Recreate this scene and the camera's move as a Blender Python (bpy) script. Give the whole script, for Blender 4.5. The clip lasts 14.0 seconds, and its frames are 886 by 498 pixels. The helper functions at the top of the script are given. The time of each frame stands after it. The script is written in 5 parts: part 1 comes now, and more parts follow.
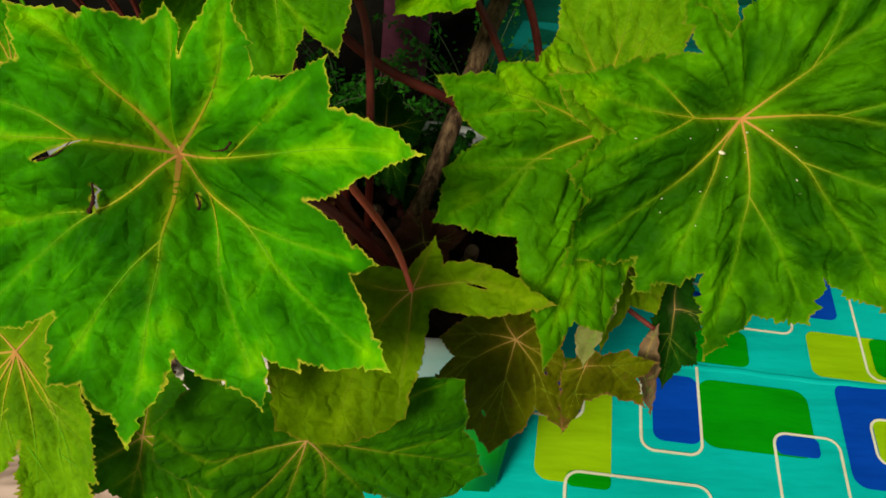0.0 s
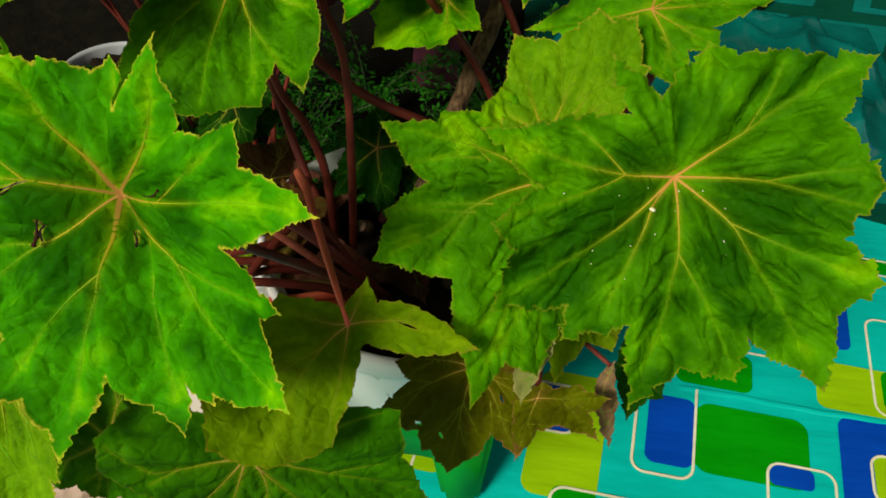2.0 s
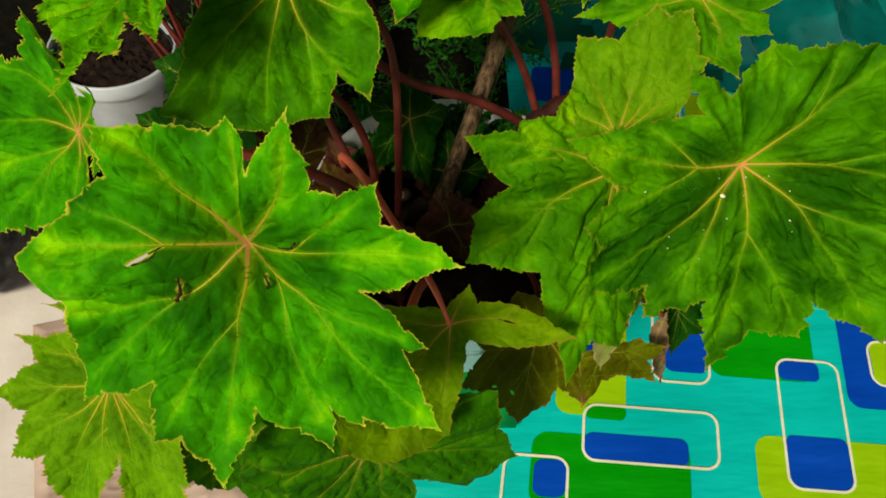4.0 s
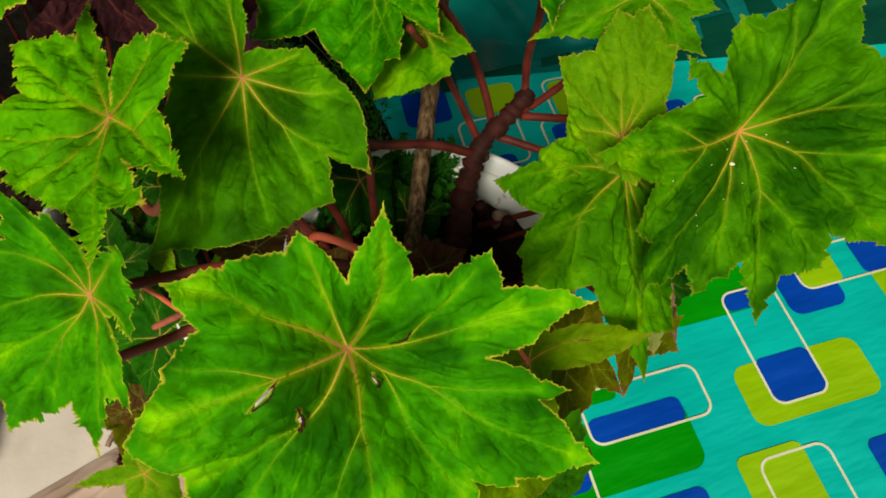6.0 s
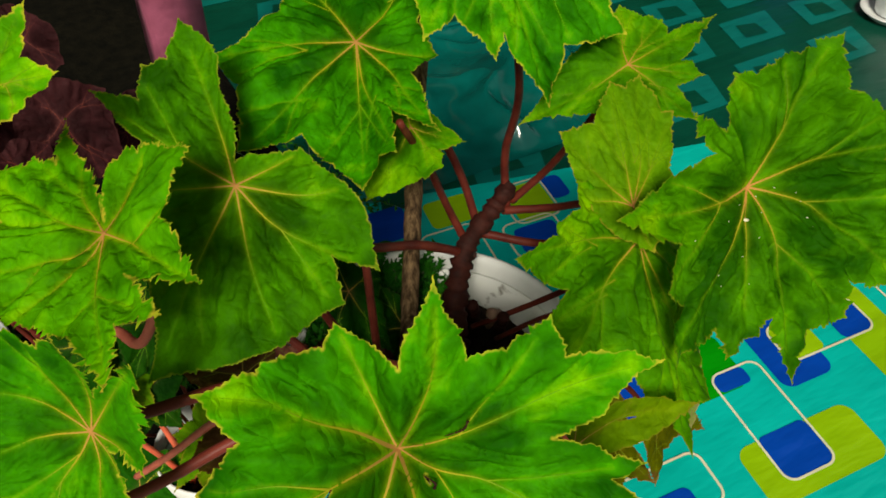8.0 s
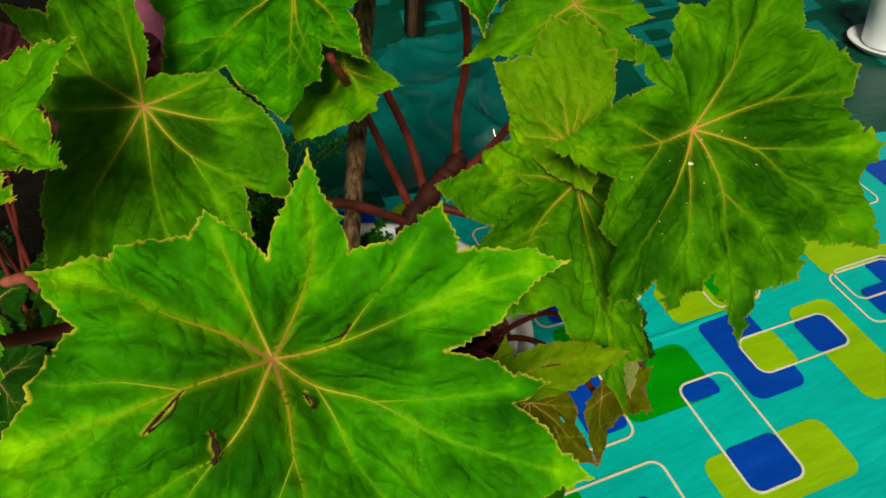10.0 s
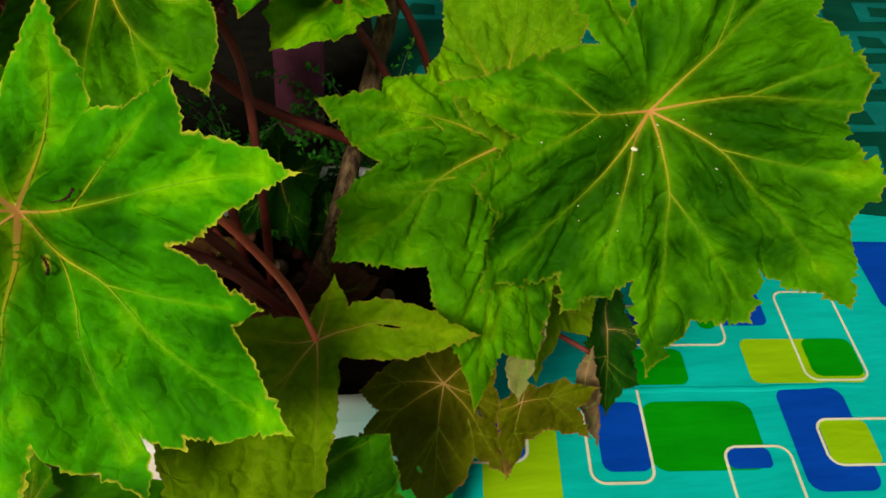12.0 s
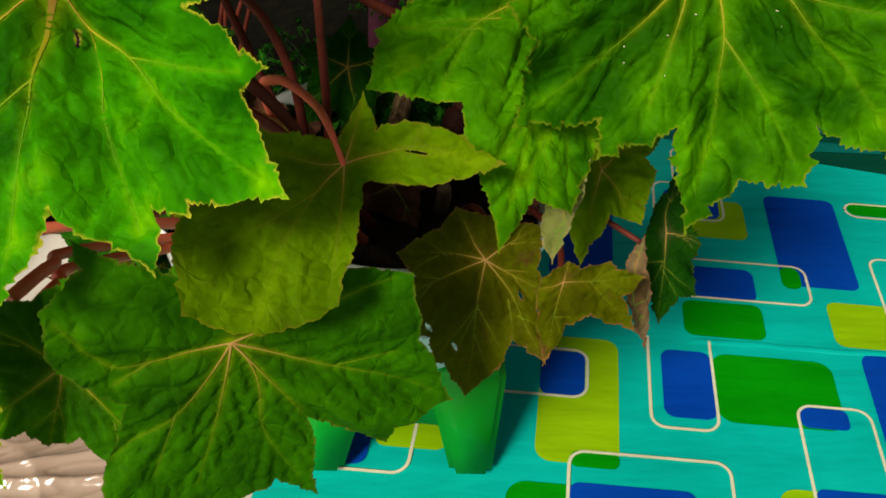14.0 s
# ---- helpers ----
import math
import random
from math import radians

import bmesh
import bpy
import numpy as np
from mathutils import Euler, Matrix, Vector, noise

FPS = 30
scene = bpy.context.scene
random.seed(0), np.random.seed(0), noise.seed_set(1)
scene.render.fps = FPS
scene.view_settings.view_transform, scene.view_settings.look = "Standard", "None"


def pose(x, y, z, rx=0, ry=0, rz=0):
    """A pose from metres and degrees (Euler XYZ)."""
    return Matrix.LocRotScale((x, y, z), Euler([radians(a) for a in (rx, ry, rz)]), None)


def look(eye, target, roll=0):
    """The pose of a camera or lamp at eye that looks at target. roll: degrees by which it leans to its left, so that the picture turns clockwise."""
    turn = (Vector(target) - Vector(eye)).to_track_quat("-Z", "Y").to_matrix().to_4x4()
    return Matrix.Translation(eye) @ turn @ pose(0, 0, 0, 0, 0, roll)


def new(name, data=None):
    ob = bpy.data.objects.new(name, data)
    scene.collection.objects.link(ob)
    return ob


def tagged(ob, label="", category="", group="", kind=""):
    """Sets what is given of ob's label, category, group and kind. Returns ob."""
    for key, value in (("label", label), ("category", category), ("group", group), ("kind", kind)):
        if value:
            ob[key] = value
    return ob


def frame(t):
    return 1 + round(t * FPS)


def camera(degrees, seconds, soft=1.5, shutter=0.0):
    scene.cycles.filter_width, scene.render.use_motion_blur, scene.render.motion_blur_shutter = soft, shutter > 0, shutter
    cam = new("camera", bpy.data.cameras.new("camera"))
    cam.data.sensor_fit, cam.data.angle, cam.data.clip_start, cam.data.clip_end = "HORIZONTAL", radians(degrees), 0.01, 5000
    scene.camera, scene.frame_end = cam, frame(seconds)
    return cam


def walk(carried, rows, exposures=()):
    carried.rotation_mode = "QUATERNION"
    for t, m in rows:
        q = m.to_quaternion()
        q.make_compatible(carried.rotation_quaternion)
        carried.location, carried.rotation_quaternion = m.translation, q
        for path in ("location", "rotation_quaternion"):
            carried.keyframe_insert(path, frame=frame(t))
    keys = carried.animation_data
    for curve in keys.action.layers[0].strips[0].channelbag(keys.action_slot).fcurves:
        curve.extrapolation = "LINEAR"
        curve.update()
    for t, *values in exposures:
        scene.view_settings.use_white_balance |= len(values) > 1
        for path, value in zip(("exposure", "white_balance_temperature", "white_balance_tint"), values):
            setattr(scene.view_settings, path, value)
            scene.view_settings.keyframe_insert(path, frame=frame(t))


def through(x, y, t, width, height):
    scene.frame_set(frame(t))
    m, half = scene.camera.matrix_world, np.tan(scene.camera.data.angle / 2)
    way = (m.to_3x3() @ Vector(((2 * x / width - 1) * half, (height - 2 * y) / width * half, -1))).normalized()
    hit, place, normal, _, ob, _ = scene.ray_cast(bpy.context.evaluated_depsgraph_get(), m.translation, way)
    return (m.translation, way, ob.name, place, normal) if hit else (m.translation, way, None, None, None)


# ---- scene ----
from mathutils import geometry, kdtree

cam = camera(56.1, 14.0, soft=1.7)
METRES, EYE, TILT, LEAN, TURN = 1.0, 1.0, -45.0, -6.0, 0.0
ROWS = [
    (0.0, 0.0, 0.0, 0.0, 0.0, 0.0, -0.0),
    (0.5, 0.0347, 0.0012, -0.0004, 1.21, -0.66, -1.75),
    (1.0, 0.0664, -0.0015, 0.0019, 2.29, -0.7, -2.74),
    (1.5, 0.0876, -0.0066, 0.0185, 3.6, -0.79, -2.98),
    (2.0, 0.0885, -0.0212, 0.0421, 4.45, -1.23, -3.0),
    (2.5, 0.0752, -0.0393, 0.0671, 5.1, -8.3, -1.86),
    (3.0, 0.054, -0.0527, 0.0911, 5.36, -8.97, -1.8),
    (5.5, -0.1307, -0.0566, 0.1702, -11.12, -10.06, 15.06),
    (6.0, -0.1633, -0.0474, 0.1795, -13.02, -9.68, 18.45),
    (6.5, -0.194, -0.0387, 0.1883, -16.6, -7.03, 21.75),
    (7.0, -0.221, -0.0239, 0.1955, -17.82, -5.17, 23.86),
    (9.5, -0.2066, 0.0316, 0.099, -19.36, -0.83, 24.08),
    (10.0, -0.1895, 0.0373, 0.0725, -18.44, 0.23, 22.18),
    (10.5, -0.1534, 0.048, 0.0535, -16.19, 1.54, 17.75),
    (11.0, -0.0922, 0.0552, 0.0303, -12.3, 2.72, 13.3),
    (11.5, -0.0403, 0.0591, 0.0056, -7.47, 3.53, 9.6),
    (12.0, 0.0135, 0.0584, -0.0143, -4.94, 3.61, 7.15),
    (12.5, 0.0543, 0.0722, -0.0358, -2.41, 3.85, 4.64),
    (13.0, 0.0531, 0.0763, -0.0417, -0.95, 3.7, 3.33),
    (13.5, 0.0506, 0.0752, -0.0649, 0.34, 3.57, 3.19),
    (14.0, 0.0485, 0.0757, -0.1134, 1.69, 3.81, 2.46),
]
walk(cam, [(t, pose(0, 0, EYE, TILT, LEAN, TURN) @ pose(METRES * x, METRES * y, METRES * z, 90 + pitch, roll, yaw)) for t, x, y, z, yaw, pitch, roll in ROWS], exposures=((0.0, 0.0), (2.0, 0.05), (3.0, 0.13), (5.5, 0.06), (9.5, -0.03), (12.0, -0.04), (14.0, 0.03)))

# ---------------------------------------------------------------- light
world = bpy.data.worlds.new("sky")
scene.world = world
world.use_nodes = True
wn = world.node_tree
sky = wn.nodes.new("ShaderNodeTexSky")
sky.sky_type = "NISHITA"
sky.sun_disc = False
sky.sun_elevation = radians(40)
sky.sun_rotation = radians(214)
haze = wn.nodes.new("ShaderNodeHueSaturation")
haze.inputs["Saturation"].default_value = 0.12
wn.links.new(sky.outputs[0], haze.inputs["Color"])
wn.links.new(haze.outputs[0], wn.nodes["Background"].inputs[0])
wn.nodes["Background"].inputs[1].default_value = 0.047

sun = new("sun", bpy.data.lights.new("sun", "SUN"))
sun.data.energy = 4.3
sun.data.angle = radians(14)
sun.data.color = (1.0, 0.94, 0.78)
sun.matrix_world = look((-1.64, -1.92, 2.78), (0.0, 0.5, 0.3))


# ---------------------------------------------------------------- materials
def mat_new(name):
    m = bpy.data.materials.new(name)
    m.use_nodes = True
    return m, m.node_tree, m.node_tree.nodes["Principled BSDF"]


def node(nt, kind, **vals):
    n = nt.nodes.new("ShaderNode" + kind)
    for k, v in vals.items():
        n.inputs[k].default_value = v
    return n


def noise_node(nt, scale, detail=4.0, rough=0.55, coord="Object", distort=0.0):
    c = nt.nodes.new("ShaderNodeTexCoord")
    n = node(nt, "TexNoise", Scale=scale, Detail=detail, Roughness=rough, Distortion=distort)
    nt.links.new(c.outputs[coord], n.inputs["Vector"])
    return n


def ramp(nt, src, stops):
    r = nt.nodes.new("ShaderNodeValToRGB")
    el = r.color_ramp.elements
    while len(el) < len(stops):
        el.new(0.5)
    for e, (p, c) in zip(el, stops):
        e.position, e.color = p, (*c, 1.0)
    nt.links.new(src, r.inputs[0])
    return r


def mixed(nt, fac, a, b, blend="MIX"):
    m = nt.nodes.new("ShaderNodeMix")
    m.data_type, m.blend_type = "RGBA", blend
    for sock, val in ((m.inputs[0], fac), (m.inputs[6], a), (m.inputs[7], b)):
        if hasattr(val, "default_value"):
            nt.links.new(val, sock)
        elif isinstance(val, tuple):
            sock.default_value = (*val, 1.0)
        else:
            sock.default_value = val
    return m.outputs[2]


def bump(nt, height, strength, dist, bsdf):
    b = node(nt, "Bump", Strength=strength, Distance=dist)
    nt.links.new(height, b.inputs["Height"])
    nt.links.new(b.outputs[0], bsdf.inputs["Normal"])
    return b


def plain(name, c1, c2, scale=30.0, rough=0.5, metal=0.0, relief=0.0005, fine=200.0, spec=0.5):
    """A surface of two mingled colours with fine relief."""
    m, nt, p = mat_new(name)
    big = noise_node(nt, scale)
    nt.links.new(ramp(nt, big.outputs[0], [(0.3, c1), (0.7, c2)]).outputs[0], p.inputs["Base Color"])
    p.inputs["Roughness"].default_value, p.inputs["Metallic"].default_value = rough, metal
    p.inputs["Specular IOR Level"].default_value = spec
    small = noise_node(nt, fine, 6.0)
    bump(nt, small.outputs[0], 0.5, relief, p)
    return m


def leaf_material(name, dark, mid, light, vein, margin, gloss=0.42, through=0.2, spots=0.0):
    """A leaf: mottled green, paler along the veins, dry at the margin, letting some light through."""
    m, nt, p = mat_new(name)
    out = nt.nodes["Material Output"]
    big = noise_node(nt, 42.0, 5.0, 0.6, distort=0.8)
    tn = nt.nodes.new("ShaderNodeAttribute")
    tn.attribute_name = "tone"
    mix_tone = nt.nodes.new("ShaderNodeMath")
    mix_tone.operation = "MULTIPLY_ADD"
    mix_tone.inputs[1].default_value = 0.36
    nt.links.new(tn.outputs["Fac"], mix_tone.inputs[0])
    half = nt.nodes.new("ShaderNodeMapRange")
    half.inputs["To Min"].default_value, half.inputs["To Max"].default_value = 0.26, 0.74
    nt.links.new(big.outputs[0], half.inputs["Value"])
    nt.links.new(half.outputs[0], mix_tone.inputs[2])
    base = ramp(nt, mix_tone.outputs[0], [(0.22, dark), (0.52, mid), (0.86, light)]).outputs[0]
    cells = noise_node(nt, 170.0, 4.0, 0.7)
    tcn = nt.nodes.new("ShaderNodeTexCoord")
    quilt = node(nt, "TexVoronoi", Scale=62.0)
    quilt.feature = "DISTANCE_TO_EDGE"
    warp = noise_node(nt, 45.0, 2.0)
    bent = nt.nodes.new("ShaderNodeVectorMath")
    bent.operation = "MULTIPLY_ADD"
    bent.inputs[1].default_value = (0.02, 0.02, 0.02)
    nt.links.new(warp.outputs["Color"], bent.inputs[0])
    nt.links.new(tcn.outputs["Object"], bent.inputs[2])
    nt.links.new(bent.outputs[0], quilt.inputs["Vector"])
    pillow = ramp(nt, quilt.outputs["Distance"], [(0.0, (0, 0, 0)), (0.22, (1, 1, 1))])
    base = mixed(nt, 0.14, base, ramp(nt, quilt.outputs["Distance"], [(0.0, (0.55, 0.55, 0.5)), (0.10, (1.0, 1.0, 1.0))]).outputs[0], "MULTIPLY")
    base = mixed(nt, 0.45, base, ramp(nt, cells.outputs[0], [(0.3, (0.55, 0.6, 0.5)), (0.7, (1.35, 1.3, 1.2))]).outputs[0], "MULTIPLY")
    at = nt.nodes.new("ShaderNodeAttribute")
    at.attribute_name = "vein"
    soft = nt.nodes.new("ShaderNodeMath")
    soft.operation = "MULTIPLY"
    soft.inputs[1].default_value = 0.80
    nt.links.new(at.outputs["Fac"], soft.inputs[0])
    base = mixed(nt, soft.outputs[0], base, vein)
    ed = nt.nodes.new("ShaderNodeAttribute")
    ed.attribute_name = "margin"
    wear = noise_node(nt, 90.0, 3.0)
    add = nt.nodes.new("ShaderNodeMath")
    add.operation = "MULTIPLY_ADD"
    add.inputs[1].default_value = 0.9
    nt.links.new(wear.outputs[0], add.inputs[0])
    nt.links.new(ed.outputs["Fac"], add.inputs[2])
    scaled = node(nt, "Math")
    scaled.operation = "MULTIPLY"
    scaled.inputs[1].default_value = 0.5
    nt.links.new(add.outputs[0], scaled.inputs[0])
    rim = ramp(nt, scaled.outputs[0], [(0.60, (0, 0, 0)), (0.78, (0.9, 0.9, 0.9))]).outputs[0]
    base = mixed(nt, rim, base, margin)
    if spots:
        blot = noise_node(nt, 38.0, 5.0, 0.7)
        mark = ramp(nt, blot.outputs[0], [(0.56, (0, 0, 0)), (0.70, (spots, spots, spots))])
        base = mixed(nt, mark.outputs[0], base, (0.085, 0.035, 0.010))
    nt.links.new(base, p.inputs["Base Color"])
    p.inputs["Roughness"].default_value = gloss
    p.inputs["Specular IOR Level"].default_value = 0.02
    tr = nt.nodes.new("ShaderNodeBsdfTranslucent")
    nt.links.new(mixed(nt, 0.5, base, light), tr.inputs["Color"])
    mx = nt.nodes.new("ShaderNodeMixShader")
    mx.inputs[0].default_value = through
    nt.links.new(p.outputs[0], mx.inputs[1])
    nt.links.new(tr.outputs[0], mx.inputs[2])
    nt.links.new(mx.outputs[0], out.inputs["Surface"])
    hills = mixed(nt, 0.6, cells.outputs[0], pillow.outputs[0])
    b = bump(nt, hills, 0.85, 0.0017, p)
    nt.links.new(b.outputs[0], tr.inputs["Normal"])
    return m


LEAF = leaf_material("leaf_green", (0.008, 0.090, 0.0), (0.043, 0.275, 0.0), (0.230, 0.57, 0.0), (0.26, 0.36, 0.004), (0.55, 0.48, 0.03), 0.55)
LEAF_LIME = leaf_material("leaf_lime", (0.013, 0.082, 0.0), (0.066, 0.250, 0.0), (0.240, 0.50, 0.0), (0.24, 0.33, 0.004), (0.20, 0.24, 0.01), 0.55)
# Next two greens carry the shade on their leaves in the colour.
LEAF_SHADE_DARK = leaf_material("leaf_shade_dark", (0.012, 0.068, 0.0), (0.030, 0.140, 0.0), (0.075, 0.235, 0.001), (0.26, 0.36, 0.004), (0.10, 0.14, 0.01), 0.55)
LEAF_SHADE_MID = leaf_material("leaf_shade_mid", (0.014, 0.075, 0.0), (0.058, 0.235, 0.0), (0.20, 0.48, 0.001), (0.26, 0.36, 0.004), (0.30, 0.32, 0.02), 0.55)
# Lifted green: the stronger light on the left leaves is put into it.
LEAF_BRIGHT = leaf_material("leaf_bright", (0.022, 0.130, 0.0), (0.082, 0.340, 0.0), (0.26, 0.62, 0.0), (0.34, 0.40, 0.004), (0.58, 0.46, 0.03), 0.55)
LEAF_YOUNG = leaf_material("leaf_young", (0.060, 0.17, 0.001), (0.105, 0.26, 0.001), (0.17, 0.36, 0.003), (0.26, 0.36, 0.004), (0.34, 0.27, 0.02), 0.55)
LEAF_OLIVE = leaf_material("leaf_olive", (0.045, 0.095, 0.0), (0.100, 0.195, 0.0), (0.175, 0.290, 0.001), (0.20, 0.19, 0.006), (0.20, 0.17, 0.01), 0.6, 0.25, spots=0.25)
LEAF_BRONZE = leaf_material("leaf_bronze", (0.046, 0.050, 0.0), (0.075, 0.085, 0.0), (0.105, 0.130, 0.001), (0.19, 0.14, 0.01), (0.22, 0.10, 0.03), 0.6, 0.15, spots=0.75)
LEAF_DRY = leaf_material("leaf_dry", (0.10, 0.055, 0.022), (0.17, 0.105, 0.050), (0.24, 0.17, 0.10), (0.3, 0.2, 0.1), (0.2, 0.1, 0.05), 0.8, 0.15)
LEAF_PALE = leaf_material("leaf_pale", (0.12, 0.135, 0.030), (0.17, 0.185, 0.045), (0.23, 0.24, 0.07), (0.24, 0.22, 0.08), (0.3, 0.25, 0.1), 0.7, 0.2)


def vein_material(name, root, middle, end):
    """A vein whose colour fades into the leaf from its root to its end."""
    m, nt, p = mat_new(name)
    at = nt.nodes.new("ShaderNodeAttribute")
    at.attribute_name = "along"
    nt.links.new(ramp(nt, at.outputs["Fac"], [(0.0, root), (0.22, middle), (0.55, end)]).outputs[0], p.inputs["Base Color"])
    p.inputs["Roughness"].default_value = 0.6
    p.inputs["Specular IOR Level"].default_value = 0.1
    small = noise_node(nt, 400.0)
    bump(nt, small.outputs[0], 0.4, 0.0003, p)
    return m


# Next two leaf greens are darkened: shade low among the plants as colour.
LEAF_DEEP_SHADE = leaf_material("leaf_deep_shade", (0.003, 0.030, 0.001), (0.008, 0.055, 0.001), (0.020, 0.085, 0.002), (0.1, 0.1, 0.03), (0.03, 0.05, 0.01), 0.6, 0.15)
LEAF_SHADED = leaf_material("leaf_shaded", (0.004, 0.045, 0.001), (0.012, 0.095, 0.001), (0.030, 0.150, 0.002), (0.1, 0.14, 0.02), (0.05, 0.08, 0.01), 0.6, 0.15)
LEAF_WINE = leaf_material("leaf_wine", (0.050, 0.018, 0.008), (0.085, 0.045, 0.008), (0.080, 0.090, 0.008), (0.1, 0.1, 0.03), (0.10, 0.03, 0.01), 0.5, 0.15)
LEAF_HUSK = leaf_material("leaf_husk", (0.045, 0.014, 0.009), (0.125, 0.042, 0.027), (0.24, 0.10, 0.07), (0.1, 0.1, 0.03), (0.08, 0.04, 0.03), 0.4, 0.1)
HUSK = plain("husk", (0.10, 0.05, 0.03), (0.26, 0.15, 0.10), 60, 0.8, relief=0.001)
VEIN = vein_material("vein_yellow", (0.40, 0.19, 0.05), (0.34, 0.29, 0.010), (0.09, 0.30, 0.001))
VEIN_LIME = vein_material("vein_lime", (0.46, 0.20, 0.05), (0.30, 0.26, 0.010), (0.08, 0.22, 0.001))
VEIN_RED = vein_material("vein_russet", (0.44, 0.24, 0.07), (0.26, 0.20, 0.018), (0.13, 0.20, 0.004))
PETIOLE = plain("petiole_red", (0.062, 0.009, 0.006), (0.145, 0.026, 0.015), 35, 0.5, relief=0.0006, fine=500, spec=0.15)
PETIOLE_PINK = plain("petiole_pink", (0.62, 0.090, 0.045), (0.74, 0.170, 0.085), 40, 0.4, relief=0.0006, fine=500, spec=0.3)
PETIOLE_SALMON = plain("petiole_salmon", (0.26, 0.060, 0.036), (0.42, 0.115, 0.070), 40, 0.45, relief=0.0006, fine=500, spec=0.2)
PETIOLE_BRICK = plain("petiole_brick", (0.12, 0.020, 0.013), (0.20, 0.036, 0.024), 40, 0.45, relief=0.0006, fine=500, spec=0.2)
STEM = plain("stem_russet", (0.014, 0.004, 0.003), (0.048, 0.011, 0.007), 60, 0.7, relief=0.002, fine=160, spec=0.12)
WHITE = plain("white_plastic", (0.68, 0.68, 0.66), (0.80, 0.80, 0.78), 18, 0.4, relief=0.0003)
POT_WHITE = plain("soiled_white_plastic", (0.10, 0.075, 0.05), (0.72, 0.72, 0.69), 26, 0.45, relief=0.0003)
POT_WHITE.node_tree.nodes["Color Ramp"].color_ramp.elements[0].position = 0.31
POT_WHITE.node_tree.nodes["Color Ramp"].color_ramp.elements[1].position = 0.40
SOIL = plain("soil", (0.004, 0.002, 0.001), (0.020, 0.010, 0.006), 60, 0.95, relief=0.006, fine=140, spec=0.15)
GREEN_PL = plain("green_plastic", (0.002, 0.27, 0.008), (0.003, 0.37, 0.012), 12, 0.4, relief=0.0003, spec=0.25)


def wood(name, dark, light):
    """Weathered wood with grain along its length."""
    m, nt, p = mat_new(name)
    tc = nt.nodes.new("ShaderNodeTexCoord")
    mp = nt.nodes.new("ShaderNodeMapping")
    mp.inputs["Rotation"].default_value = (radians(-38), radians(18), 0)
    mp.inputs["Scale"].default_value = (170.0, 170.0, 7.0)
    nt.links.new(tc.outputs["Object"], mp.inputs[0])
    grain = node(nt, "TexNoise", Scale=1.0, Detail=6.0, Roughness=0.65)
    nt.links.new(mp.outputs[0], grain.inputs["Vector"])
    nt.links.new(ramp(nt, grain.outputs[0], [(0.34, (0.012, 0.006, 0.003)), (0.46, dark), (0.68, light)]).outputs[0], p.inputs["Base Color"])
    p.inputs["Roughness"].default_value = 0.85
    p.inputs["Specular IOR Level"].default_value = 0.15
    bump(nt, grain.outputs[0], 0.8, 0.003, p)
    return m


STAKE = wood("weathered_wood", (0.07, 0.040, 0.018), (0.22, 0.14, 0.07))
CEMENT = plain("cement", (0.54, 0.465, 0.39), (0.70, 0.63, 0.55), 9, 0.8, relief=0.0012, fine=120)


# ---------------------------------------------------------------- mesh helpers
def part(name, bm, material, parent=None, label="", smooth=True):
    """One mesh object from a bmesh, under a thing or a part."""
    me = bpy.data.meshes.new(name)
    bm.to_mesh(me)
    bm.free()
    return finish(name, me, material, parent, label, smooth)


def finish(name, me, material, parent=None, label="", smooth=True):
    if smooth:
        me.polygons.foreach_set("use_smooth", [True] * len(me.polygons))
    me.materials.append(material)
    ob = new(name, me)
    if parent is not None:
        ob.parent = parent
    if label:
        tagged(ob, label)
    return ob


def sheet(name, verts, faces, material, parent=None, label="", smooth=True, attrs=()):
    me = bpy.data.meshes.new(name)
    me.from_pydata(verts, [], faces)
    for key, vals in attrs:
        a = me.attributes.new(key, "FLOAT", "POINT")
        a.data.foreach_set("value", np.asarray(vals, dtype=np.float32))
    me.update()
    return finish(name, me, material, parent, label, smooth)


def bezier(pts, n=24):
    """A smooth line through the points (Catmull-Rom)."""
    p = [np.array(q, float) for q in pts]
    p = [2 * p[0] - p[1]] + p + [2 * p[-1] - p[-2]]
    out = []
    for i in range(1, len(p) - 2):
        for s in np.linspace(0, 1, n, endpoint=i == len(p) - 3):
            a, b, c, d = p[i - 1: i + 3]
            out.append(0.5 * (2 * b + (c - a) * s + (2 * a - 5 * b + 4 * c - d) * s * s + (3 * b - a - 3 * c + d) * s ** 3))
    return np.array(out)


